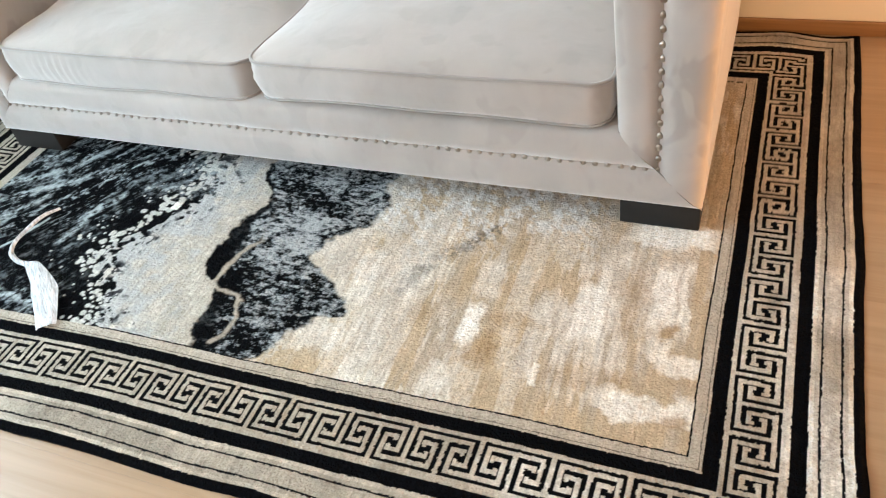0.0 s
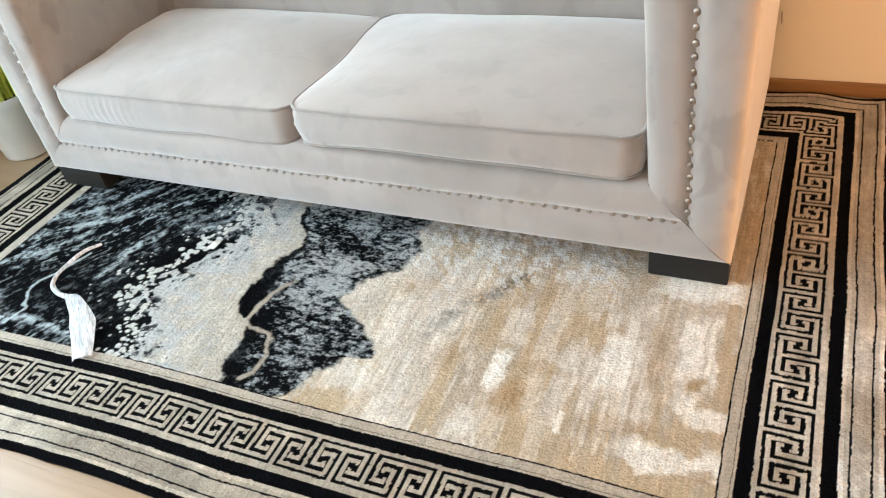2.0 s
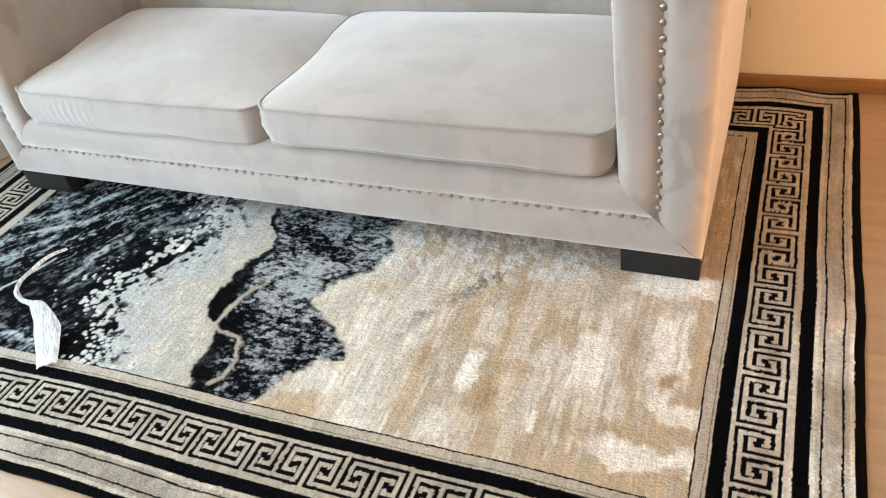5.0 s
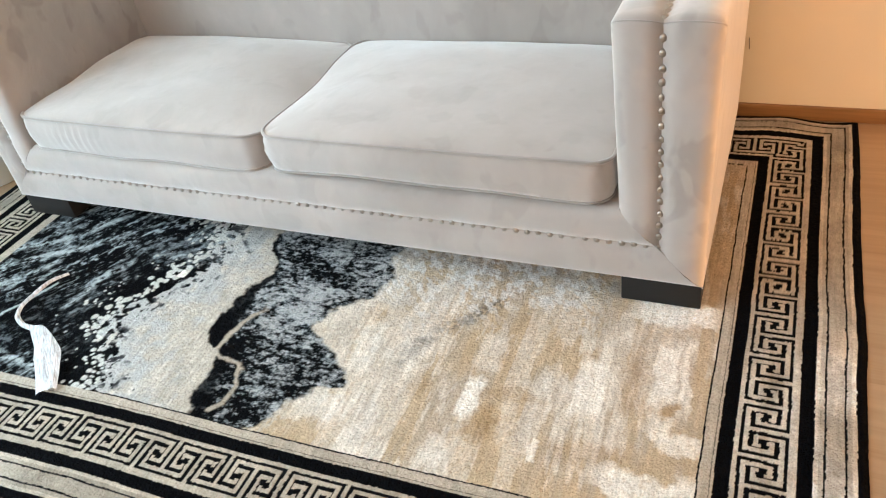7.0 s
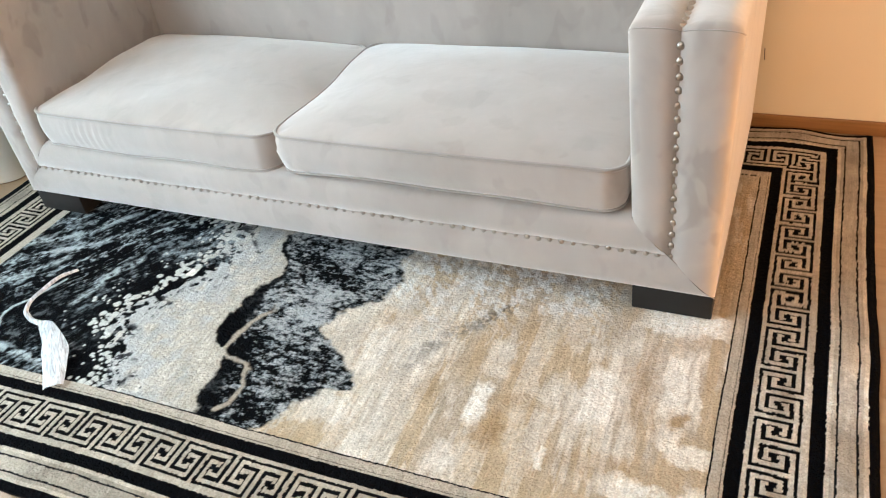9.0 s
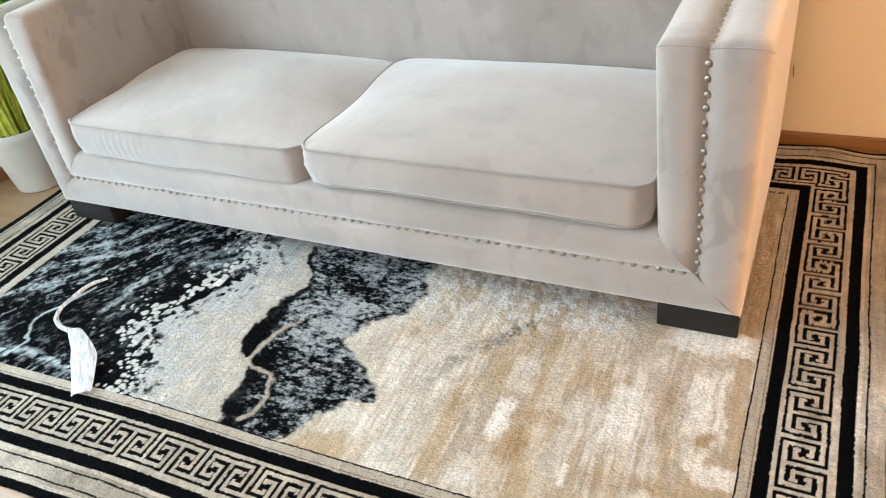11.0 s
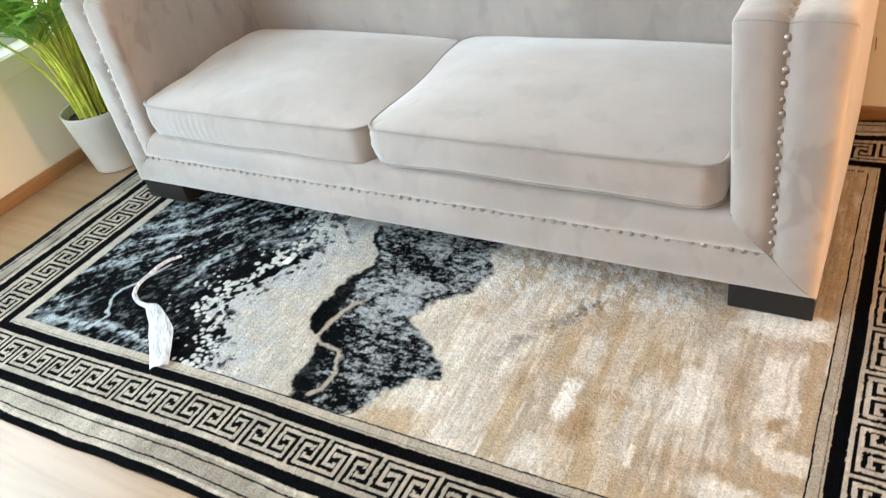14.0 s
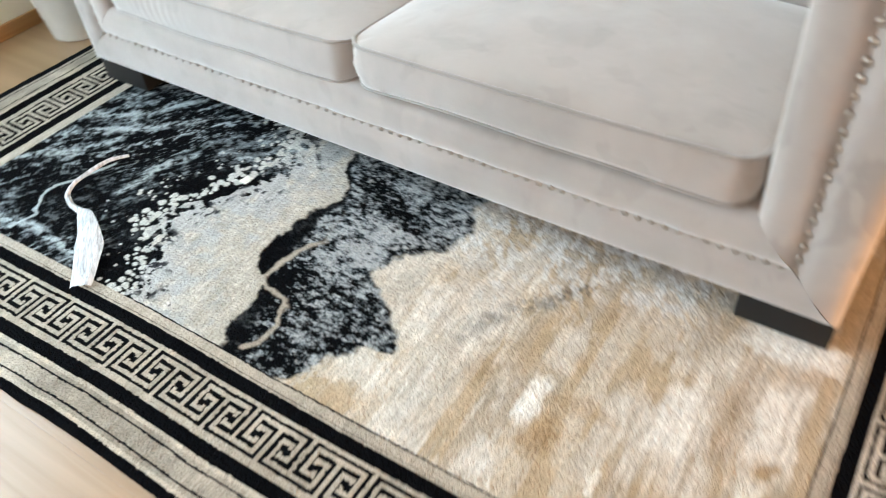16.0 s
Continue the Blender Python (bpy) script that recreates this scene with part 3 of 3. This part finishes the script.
    for cx, cy, wx, wy, f in ((-0.50, 0.245, 0.024, 0.058, 1.0), (-0.50, 0.37, 0.032, 0.06, 0.5), (-0.262, 0.33, 0.034, 0.09, 0.85),
                              (-0.120, 0.40, 0.027, 0.098, 0.9), (-0.080, 0.40, 0.012, 0.12, 0.7), (-0.13, 0.585, 0.10, 0.042, 1.0),
                              (-0.015, 0.475, 0.018, 0.045, 0.8), (-0.065, 0.22, 0.058, 0.028, 0.8), (-0.11, 0.245, 0.025, 0.042, 0.7),
                              (-0.11, 0.105, 0.115, 0.032, 0.9), (-0.03, 0.12, 0.03, 0.048, 0.8), (-0.335, 0.137, 0.011, 0.032, 0.9),
                              (-0.53, 0.08, 0.027, 0.042, 0.6), (-0.795, 0.32, 0.032, 0.09, 0.65), (-0.83, 0.125, 0.055, 0.05, 0.6)):
        r = np.maximum(np.abs(x + 0.04 * (y - cy) - cx + e * 0.30) / wx, np.abs(y - cy + e * 0.55) / wy)
        sun_patch = np.maximum(sun_patch, f * (1 - smooth(0.65, 1.12, r)))
    right = lay(white, right, sun_patch * np.clip(0.40 + spk * 1.25, 0, 1))
    for cx, cy, wx, wy, f in ((-0.454, 0.170, 0.034, 0.065, 0.75), (-0.40, 0.262, 0.09, 0.016, 0.4), (-0.178, 0.39, 0.024, 0.15, 0.5),
                              (-0.062, 0.085, 0.028, 0.018, 0.7), (-0.102, 0.300, 0.015, 0.020, 0.7), (-0.25, 0.15, 0.10, 0.035, 0.4), (-0.63, 0.24, 0.02, 0.05, 0.4)):
        r = np.hypot((x - cx + e * 0.4) / wx, (y - cy + e * 0.4) / wy)
        right = lay(sand, right, f * (1 - smooth(0.4, 1.2, r)))
    right = lay(np.array((0.70, 0.65, 0.56)), right, (1 - smooth(0.0, 0.10, x - b3)) * smooth(0.40, 0.60, cl * 0.5 + spk * 0.5) * 0.7)
    vein, far = near_line((-0.537, 0.534), (-0.585, 0.463), (-0.629, 0.424), (-0.675, 0.357), (-0.700, 0.277))
    right = lay(np.array((0.15, 0.135, 0.115)), right, (1 - 0.5 * far) * (1 - smooth(0.002, 0.034, vein)) * smooth(0.43, 0.57, spk * 0.45 + fbm(x * 30, y * 38, 61, 3) * 0.55) * 0.85)
    # speckled grey shade and bluish pile highlights before the sofa, painted into the dye
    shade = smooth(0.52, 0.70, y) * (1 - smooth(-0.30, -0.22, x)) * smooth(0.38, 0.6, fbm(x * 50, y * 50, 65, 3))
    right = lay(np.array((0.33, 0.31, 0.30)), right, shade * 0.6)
    glint = smooth(0.44, 0.60, y + 0.3 * (cl - 0.5)) * (1 - smooth(-0.36, -0.24, x)) * smooth(0.45, 0.62, fbm(x * 60 + y * 30, y * 42, 67, 4, 0.65))
    right = lay(np.array((0.80, 0.81, 0.81)), right, glint * 0.75)
    # second dark part: flecks drawn out sideways, a black sliver and pale veins along its edge
    m2 = fbm(x * 62 + 8 * y, y * 125, 71, 5, 0.78) * 0.74 + fbm(x * 9, y * 13, 75, 3) * 0.42 - 0.04
    m2 = m2 + 0.035 * smooth(0.05, 0.20, x - b2) - 0.035 * smooth(0.18, 0.04, y)
    dark2 = lay(grey * 0.66, np.broadcast_to(black, x.shape + (3,)), smooth(0.53, 0.60, m2) * 0.75)
    dark2 = lay(np.array((0.50, 0.53, 0.55)), dark2, smooth(0.585, 0.70, m2) * 0.85)
    sliver = np.interp(y, [0.20, 0.226, 0.251, 0.304, 0.378, 0.43, 0.505, 0.53, 0.62, 0.68], [-1.22, -1.191, -1.168, -1.163, -1.170, -1.184, -1.162, -1.174, -1.240, -1.25])
    dark2 = lay(black, dark2, (1 - smooth(-0.006, 0.012, x - sliver + e * 0.3)) * smooth(0.19, 0.22, y) * 0.95)
    dark2 = lay(black, dark2, (1 - smooth(0.03, 0.07, x - b2)) * (1 - smooth(0.19, 0.21, y)) * 0.9)
    vein, far = near_line((-1.165, 0.15), (-1.159, 0.204), (-1.163, 0.271), (-1.140, 0.345), (-1.115, 0.372), (-1.13, 0.42), (-1.14, 0.48))
    dark2 = lay(cream * (1 - 0.25 * far[..., None]), dark2, (1 - smooth(0.004, 0.013, vein + 0.005 * far)) * (1 - 0.9 * smooth(0.45, 0.8, far)))
    vein, far = near_line((-1.150, 0.207), (-1.079, 0.193), (-1.042, 0.128), (-1.045, 0.075), (-1.062, 0.054))
    dark2 = lay(cream, dark2, (1 - smooth(0.003, 0.010, vein)) * 0.85)
    # light band between the dark parts
    m3 = fbm(x * 30, y * 30, 81, 4)
    light = lay(np.array((0.52, 0.545, 0.56)), np.broadcast_to(np.array((0.56, 0.515, 0.445)), x.shape + (3,)), (1 - smooth(0.03, 0.24, x - b1 + 0.4 * (m3 - 0.5))) * 0.8)
    light = lay(white * 0.9, light, smooth(0.50, 0.72, 0.5 * m3 + 0.5 * fbm(x * 95, y * 95, 83, 3)) * 0.40)
    light = lay(np.array((0.30, 0.31, 0.32)), light, smooth(0.56, 0.70, fbm(x * 48, y * 60, 87, 4, 0.6)) * 0.2)
    light = lay(np.array((0.02, 0.022, 0.028)), light, smooth(0.565, 0.59, fbm(x * 62, y * 62, 85, 3) + 0.16 * (0.05 - (x - b1))) * 0.95 * (1 - smooth(0.02, 0.09, x - b1)))
    # first dark part: slanting pale veils over near black, with a clean black lane beside the light band
    u, v = 0.57 * x + 0.82 * y, -0.82 * x + 0.57 * y
    bend = 0.09 * (fbm(u * 4, v * 4, 95, 3) - 0.5)
    v = v + bend
    st = 0.55 * fbm(u * 19, v * 62, 91, 5, 0.70) + 0.45 * fbm(x * 80, y * 80, 93, 4, 0.70)
    wide = fbm(u * 2.6, v * 9, 97, 3)
    lane = b1 - x
    heavy = smooth(0.10, 0.30, lane + 0.30 * (wide - 0.5) + 0.42 * smooth(0.44, 0.60, y))
    heavy = np.maximum(heavy, 0.9 * smooth(0.13, 0.05, y + 0.4 * (wide - 0.5)) * smooth(-1.50, -1.66, x))
    hole = np.hypot((x + 1.80) / 0.14, (y - 0.19) / 0.11) + 3 * e
    heavy = heavy * (0.22 + 0.78 * smooth(0.7, 1.4, hole))
    f1 = smooth(0.505, 0.61, st * 0.78 + wide * 0.24 - 0.005 + 0.05 * (heavy - 0.8) + 0.022 * smooth(0.36, 0.56, y)) * (0.04 + 0.80 * heavy)
    dark1 = lay(grey * 0.62, np.broadcast_to(black, x.shape + (3,)), np.clip(f1, 0, 1))
    pale = np.array((0.52, 0.59, 0.62))
    dark1 = lay(pale, dark1, smooth(0.57, 0.67, st) * heavy * 0.6)
    ridge = np.abs(fbm(u * 3.2, v * 13, 107, 4, 0.55) - 0.5)
    dark1 = lay(pale, dark1, (1 - smooth(0.002, 0.014, ridge)) * heavy * smooth(0.40, 0.56, st) * 0.8)
    for line in (((-2.091, 0.153), (-2.057, 0.234), (-1.959, 0.307), (-1.898, 0.369), (-1.873, 0.444), (-1.837, 0.510)),
                 ((-2.080, 0.442), (-1.970, 0.489), (-1.914, 0.537), (-1.870, 0.599), (-1.805, 0.667)),
                 ((-1.987, 0.405), (-1.853, 0.474), (-1.762, 0.562), (-1.671, 0.652)),
                 ((-1.693, 0.263), (-1.673, 0.336), (-1.670, 0.407), (-1.628, 0.463)),
                 ((-1.989, 0.052), (-1.798, 0.077), (-1.675, 0.070), (-1.599, 0.061))):
        vein, far = near_line(*line)
        dark1 = lay(pale, dark1, (1 - smooth(0.001, 0.020, vein)) * smooth(0.38, 0.56, st) * 0.85)
    vein, far = near_line((-1.826, 0.051), (-1.811, 0.110), (-1.856, 0.164), (-1.859, 0.206), (-1.835, 0.240), (-1.80, 0.33))
    dark1 = lay(pale, dark1, (1 - smooth(0.0025, 0.0065, vein)) * 0.85)
    # splashes at the edge of the light band
    gx, gy = x[0], y[:, 0]
    drops = np.random.RandomState(12)
    for k in range(300):
        cy = drops.uniform(0.0, 0.72)
        off = drops.exponential(0.046)
        rad = drops.uniform(0.0028, 0.0100) * (1.0 if off < 0.07 else 0.6)
        cx = np.interp(cy, *edge1) - off - 0.002
        i0, i1 = np.searchsorted(gx, (cx - 0.016, cx + 0.016))
        j0, j1 = np.searchsorted(gy, (cy - 0.016, cy + 0.016))
        if off > 0.17 or i1 - i0 < 2 or j1 - j0 < 2:
            continue
        px, py = x[j0:j1, i0:i1], y[j0:j1, i0:i1]
        rr = np.hypot(px - cx, (py - cy) * drops.uniform(0.75, 1.3)) + e[j0:j1, i0:i1] * 0.07
        f = (1 - smooth(rad * 0.8, rad * 1.15, rr))[..., None]
        dark1[j0:j1, i0:i1] = dark1[j0:j1, i0:i1] * (1 - f) + np.array((0.64, 0.65, 0.62)) * f
    dot = np.maximum(np.abs(x + 1.438) / 0.013, np.abs(y - 0.452) / 0.017) + 8 * np.abs(e)
    dark1 = lay(white, dark1, 1 - smooth(0.85, 1.1, dot))
    field = dark1
    w1, w2, w3 = smooth(-0.006, 0.006, x - b1), smooth(-0.005, 0.005, x - b2), smooth(-0.010, 0.012, x - b3)
    field = field * (1 - w1[..., None]) + light * w1[..., None]
    field = field * (1 - w2[..., None]) + dark2 * w2[..., None]
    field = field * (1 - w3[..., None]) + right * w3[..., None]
    tint = smooth(-0.9, -1.6, x)[..., None]
    edge_cream = cream * (1 - tint * 0.12) + np.array((0.60, 0.58, 0.53)) * tint * 0.12
    # framing line just inside the border
    hem = smooth(-0.0285, -0.0265, d)[..., None]
    field = field * (1 - hem) + (np.minimum(edge_cream * (0.9 + 0.2 * br[..., None]), 1)) * hem
    line = (np.abs(d + 0.0275 + 0.003 * (fbm(x * 18, y * 18, 151, 2) - 0.5)) < 0.0017)
    field[line & (w1 > 0.8)] = black * 1.6
    stitch = (np.abs(d + 0.0058) < 0.0010) & ((which == 0) | (which == 2))
    field[stitch] = field[stitch] * 0.35
    # ---- border
    c = (d - 0.037) / 0.087
    key = key_pattern((along - start) / half, np.clip(c, 0, 0.999))
    band_cream = edge_cream * (0.94 + 0.45 * (fbm(x * 22, y * 22, 121, 3) - 0.5)[..., None])
    # white sheen of the lit border, painted over its cream
    nap_sheen = np.zeros_like(x)
    for cx, cy, wx, wy, f in ((0.20, 0.10, 0.10, 0.16, 1.0), (0.20, 0.46, 0.07, 0.10, 0.8), (-0.25, -0.10, 0.14, 0.06, 0.7), (0.13, 0.30, 0.05, 0.16, 0.6), (0.05, 0.30, 0.03, 0.2, 0.5)):
        r = np.hypot((x - cx) / wx, (y - cy) / wy) + 6 * e
        nap_sheen = np.maximum(nap_sheen, f * (1 - smooth(0.5, 1.3, r)))
    band_cream = lay(white, band_cream, nap_sheen * np.clip(0.2 + 0.9 * spk, 0, 1))
    tuft = np.random.RandomState(3).normal(1.0, 0.07, x.shape)[..., None]
    field, band_cream = field * tuft, band_cream * tuft
    out = np.where((d > 0)[..., None], black, field)

    def stripe(lo, hi, col):
        nonlocal out
        out = np.where(((d > lo) & (d <= hi))[..., None], col, out)
    stripe(0.028, 0.037, band_cream)
    stripe(0.037, 0.124, band_cream * key[..., None] + black * (1 - key[..., None]))
    stripe(0.124, 0.139, band_cream)
    worn = (0.90 + 0.5 * (fbm(x * 9, y * 9, 123, 2) - 0.5))[..., None]
    stripe(0.167, 0.241, np.minimum(band_cream * 1.18, 0.9))
    stripe(0.1755, 0.2325, band_cream * worn)
    stripe(0.1838, 0.1878, black * 2)
    stripe(0.2200, 0.2240, black * 2)
    out = np.where(((which == 1) & (d > 0.232))[..., None], black * 2, out)
    return np.clip(out, 0, 1), d


def rug():
    gx = steps(((RX0, LX, 0.0028), (LX, -0.036, 0.0024), (-0.036, 0.0, 0.0013), (0.0, RX1, 0.0017)))
    gy = steps(((RY0, 0.0, 0.0017), (0.0, 0.036, 0.0013), (0.036, 0.70, 0.0026), (0.70, RB, 0.0070), (RB, RY1, 0.0026)))
    x, y = np.meshgrid(gx, gy)
    dye, d = rug_dye(x, y)
    rnd = np.random.RandomState(7)
    lum = dye.mean(-1)
    z = -0.0022 + 0.0011 * rnd.rand(*x.shape) + 0.0016 * (fbm(x * 6, y * 6, 131, 2) - 0.5) + 0.0006 * smooth(0.0, 0.3, lum)
    rim = smooth(0.249, BAND, d)
    z = z - 0.004 * rim + 0.014 * np.clip(fbm(x * 7, y * 7, 145, 2) - 0.5, 0, 1) * smooth(0.14, BAND, d)
    px = x + 0.0011 * (rnd.rand(*x.shape) - 0.5)
    py = y + 0.0011 * (rnd.rand(*x.shape) - 0.5)
    edge = 0.014 * (fbm(x * 5.2, y * 5.2, 141, 3) - 0.5) * smooth(0.10, BAND, d)
    px, py = px + edge, py + edge
    py = py - (0.006 * smooth(-0.3, -0.9, x) + 0.022 * smooth(-1.1, -2.1, x)) * (1 - smooth(0.0, 0.45, y))
    # the back corner ripples
    py = py + 0.010 * np.sin(x * 21 + 1.0) * smooth(RB - 0.05, RY1, y) * smooth(-0.2, 0.05, x)
    h, w = x.shape
    co = np.stack([px, py, z], -1).reshape(-1, 3)
    idx = np.arange(h * w).reshape(h, w)
    quads = np.stack([idx[:-1, :-1], idx[:-1, 1:], idx[1:, 1:], idx[1:, :-1]], -1).reshape(-1, 4)
    # skirt down to the floor
    loop = np.concatenate([idx[0, :-1], idx[:-1, -1], idx[-1, :0:-1], idx[:0:-1, 0]])
    low = co[loop].copy()
    low[:, 2] = FLOOR + 0.0005
    base = h * w + np.arange(len(loop))
    skirt = np.stack([loop, base, np.roll(base, -1), np.roll(loop, -1)], -1)
    co, quads = np.concatenate([co, low]), np.concatenate([quads, skirt])
    me = bpy.data.meshes.new("rug")
    me.vertices.add(len(co))
    me.vertices.foreach_set("co", co.ravel())
    me.loops.add(quads.size)
    me.loops.foreach_set("vertex_index", quads.ravel().astype(np.int32))
    me.polygons.add(len(quads))
    me.polygons.foreach_set("loop_start", np.arange(0, quads.size, 4, dtype=np.int32))
    me.update(calc_edges=True)
    layer = me.color_attributes.new("dye", "FLOAT_COLOR", "POINT")
    rgba = np.ones((len(co), 4), np.float32)
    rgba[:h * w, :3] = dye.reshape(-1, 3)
    rgba[h * w:, :3] = (0.060, 0.056, 0.052)
    layer.data.foreach_set("color", rgba.ravel())
    me.shade_smooth()
    me.materials.append(RUG)
    return tagged(new("rug", me), "black, cream and beige marbled rug with a Greek key border", "rug")


rug()

# ---------------------------------------------------------------- strip of plastic film on the rug
def film_strip():
    path = [(-1.779, 0.365, 0.004), (-1.800, 0.322, 0.012), (-1.799, 0.290, 0.016), (-1.797, 0.258, 0.018), (-1.795, 0.206, 0.018), (-1.776, 0.169, 0.016), (-1.733, 0.148, 0.014),
            (-1.695, 0.146, 0.014), (-1.676, 0.145, 0.016), (-1.617, 0.111, 0.018), (-1.569, 0.075, 0.016), (-1.533, 0.036, 0.012), (-1.508, 0.006, 0.008), (-1.485, -0.024, 0.004)]
    wide = [0.004, 0.007, 0.0075, 0.0075, 0.0075, 0.007, 0.007, 0.009, 0.018, 0.025, 0.033, 0.030, 0.027, 0.024]
    pts, ws = [], []
    for i in range(len(path) - 1):
        for k in range(5):
            f = k / 5
            pts.append(Vector(path[i]).lerp(Vector(path[i + 1]), f))
            ws.append(wide[i] * (1 - f) + wide[i + 1] * f)
    for _ in range(3):
        pts = [pts[0]] + [(a + 2 * b + c) / 4 for a, b, c in zip(pts, pts[1:], pts[2:])] + [pts[-1]]
    rows = []
    for i, (p, w) in enumerate(zip(pts, ws)):
        d = (pts[min(i + 1, len(pts) - 1)] - pts[max(i - 1, 0)]).normalized()
        side = d.cross(Vector((0, 0, 1))).normalized()
        row = []
        for k in range(13):
            u = k / 6 - 1
            fold = 0.006 * noise.noise(Vector((u * 2.6, i * 0.09, 3))) + 0.003 * noise.noise(Vector((u * 6, i * 0.25, 9)))
            row.append(p + side * (u * w) + Vector((0, 0, 0.003 + 0.006 * (1 - u * u) + fold * min(1, w / 0.03))))
        for q in row:
            q.z = max(q.z, 0.0015)
        rows.append(row)
    bm, vs = sheet(rows)
    return bm


tagged(link("film_strip", film_strip(), FILM, None, True, 80), "crumpled strip of translucent white plastic film lying on the rug", "plastic strip")

tagged(link("cable", tube([(-0.069, Y1 + 0.004, 0.250), (-0.069, Y1 - 0.004, 0.243), (-0.066, Y1 - 0.004, 0.215), (-0.066, Y1 + 0.004, 0.208)], 0.0013, 6), DUCT), "short thin dark cable end on the wall behind the sofa", "cable")


# ---------------------------------------------------------------- potted palm
def palm(cx, cy):
    thing = tagged(new("potted_palm"), "bushy green palm in a round matt white pot", "plant")
    thing.location = (cx, cy, FLOOR)
    h, rt_, rb_ = 0.240, 0.124, 0.090
    prof = [(rb_ - 0.008, 0.0), (rb_, 0.004), (rt_ - 0.004, h - 0.03), (rt_, h - 0.004), (rt_ - 0.003, h), (rt_ - 0.008, h - 0.002), (rt_ - 0.014, h - 0.04), (rt_ - 0.02, h - 0.06)]
    pot = part("pot", lathe(prof), POT, thing, "round tapered matt white flower pot", angle=50)
    bm = lathe([(0.001, h - 0.034), (0.06, h - 0.032), (rt_ - 0.011, h - 0.038), (rt_ - 0.016, h - 0.05)], 32)
    for v in bm.verts:
        v.co.z += 0.006 * noise.noise(v.co * 60)
    part("soil", bm, SOIL, pot, "dark potting soil")
    r = random.Random(11)
    for k in range(58):
        a = r.uniform(0, 2 * math.pi)
        s = r.uniform(0.0, 0.062)
        base = Vector((s * math.cos(a), s * math.sin(a), h - 0.04))
        lean = r.uniform(0.10, 0.50)
        out = Vector((math.cos(a + r.uniform(-0.5, 0.5)), math.sin(a + r.uniform(-0.5, 0.5)), 0))
        if out.x < -0.2:
            out.x *= 0.45
        height = r.uniform(0.55, 1.15)
        pts = []
        for i in range(15):
            t = i / 14
            pts.append(base + out * (lean * t ** 1.9 * height * 1.2) + Vector((0, 0, height * (t - 0.16 * t ** 4 * lean * 4))))
        stem = part("stem", tube(pts, [0.0058 * (1 - 0.8 * i / 14) + 0.0008 for i in range(15)], 6), STEM, thing)
        bm = bmesh.new()
        for i in range(8, 15):
            for sub in (0.0, 0.33, 0.66):
                j = min(i + sub, 14)
                p = pts[int(j)].lerp(pts[min(int(j) + 1, 14)], j - int(j))
                d = (pts[min(int(j) + 1, 14)] - pts[int(j) - 1]).normalized()
                cross = d.cross(Vector((0, 0, 1)))
                cross = cross.normalized() if cross.length > 0.05 else Vector((1, 0, 0))
                for sgn in (-1, 1):
                    if r.random() < 0.08:
                        continue
                    length = r.uniform(0.13, 0.24) * (1 - 0.45 * abs((i - 9.5) / 6))
                    way = (cross * sgn * r.uniform(0.6, 1.0) + d * r.uniform(0.5, 1.0) + Vector((0, 0, r.uniform(-0.05, 0.45)))).normalized()
                    wide = way.cross(Vector((r.uniform(-.4, .4), r.uniform(-.4, .4), 1))).normalized() * r.uniform(0.005, 0.0095)
                    prev = None
                    for q in range(6):
                        f = q / 5
                        m = p + way * (length * f) - Vector((0, 0, 0.22 * length * f * f))
                        ww = wide * (math.sin(math.pi * (0.12 + 0.88 * f)) ** 0.7 if q < 5 else 0.03)
                        fold = Vector((0, 0, 0.003))
                        now = [bm.verts.new(m - ww), bm.verts.new(m - fold), bm.verts.new(m + ww)]
                        if prev:
                            bm.faces.new((prev[0], prev[1], now[1], now[0]))
                            bm.faces.new((prev[1], prev[2], now[2], now[1]))
                        prev = now
        for v in bm.verts:
            v.co.x = max(v.co.x, X0 + 0.02 - cx)
        part("frond", bm, LEAF, stem, "feathered green leaves", angle=80)
    return thing


palm(-2.525, 0.785)

# ---------------------------------------------------------------- floor planks
floor = tagged(link("floor", box(X0 - 0.2, X1 + 0.2, Y0 - 0.2, Y1 + 0.15, FLOOR - 0.06, FLOOR - 0.012), BLACKWOOD), "light oak plank floor", "floor", kind="structure")
PL, PW, GAP = 1.28, 0.193, 0.00025
pick = random.Random(5)
shared = {}
y = Y0
while y < Y1 - 0.001:
    y1 = min(y + PW, Y1)
    x = X0 - pick.uniform(0, PL)
    while x < X1:
        a, b = max(x, X0), min(x + PL, X1)
        if b - a > 0.02:
            size = (round(b - a, 4), round(y1 - y, 4))
            if size not in shared:
                bm = box(0, size[0] - GAP, 0, size[1] - GAP, -0.012, 0)
                me = bpy.data.meshes.new("plank")
                bm.to_mesh(me)
                bm.free()
                me.materials.append(OAK)
                shared[size] = me
            ob = new("plank", shared[size])
            ob.parent = floor
            ob.location = (a, y, FLOOR)
        x += PL
    y = y1
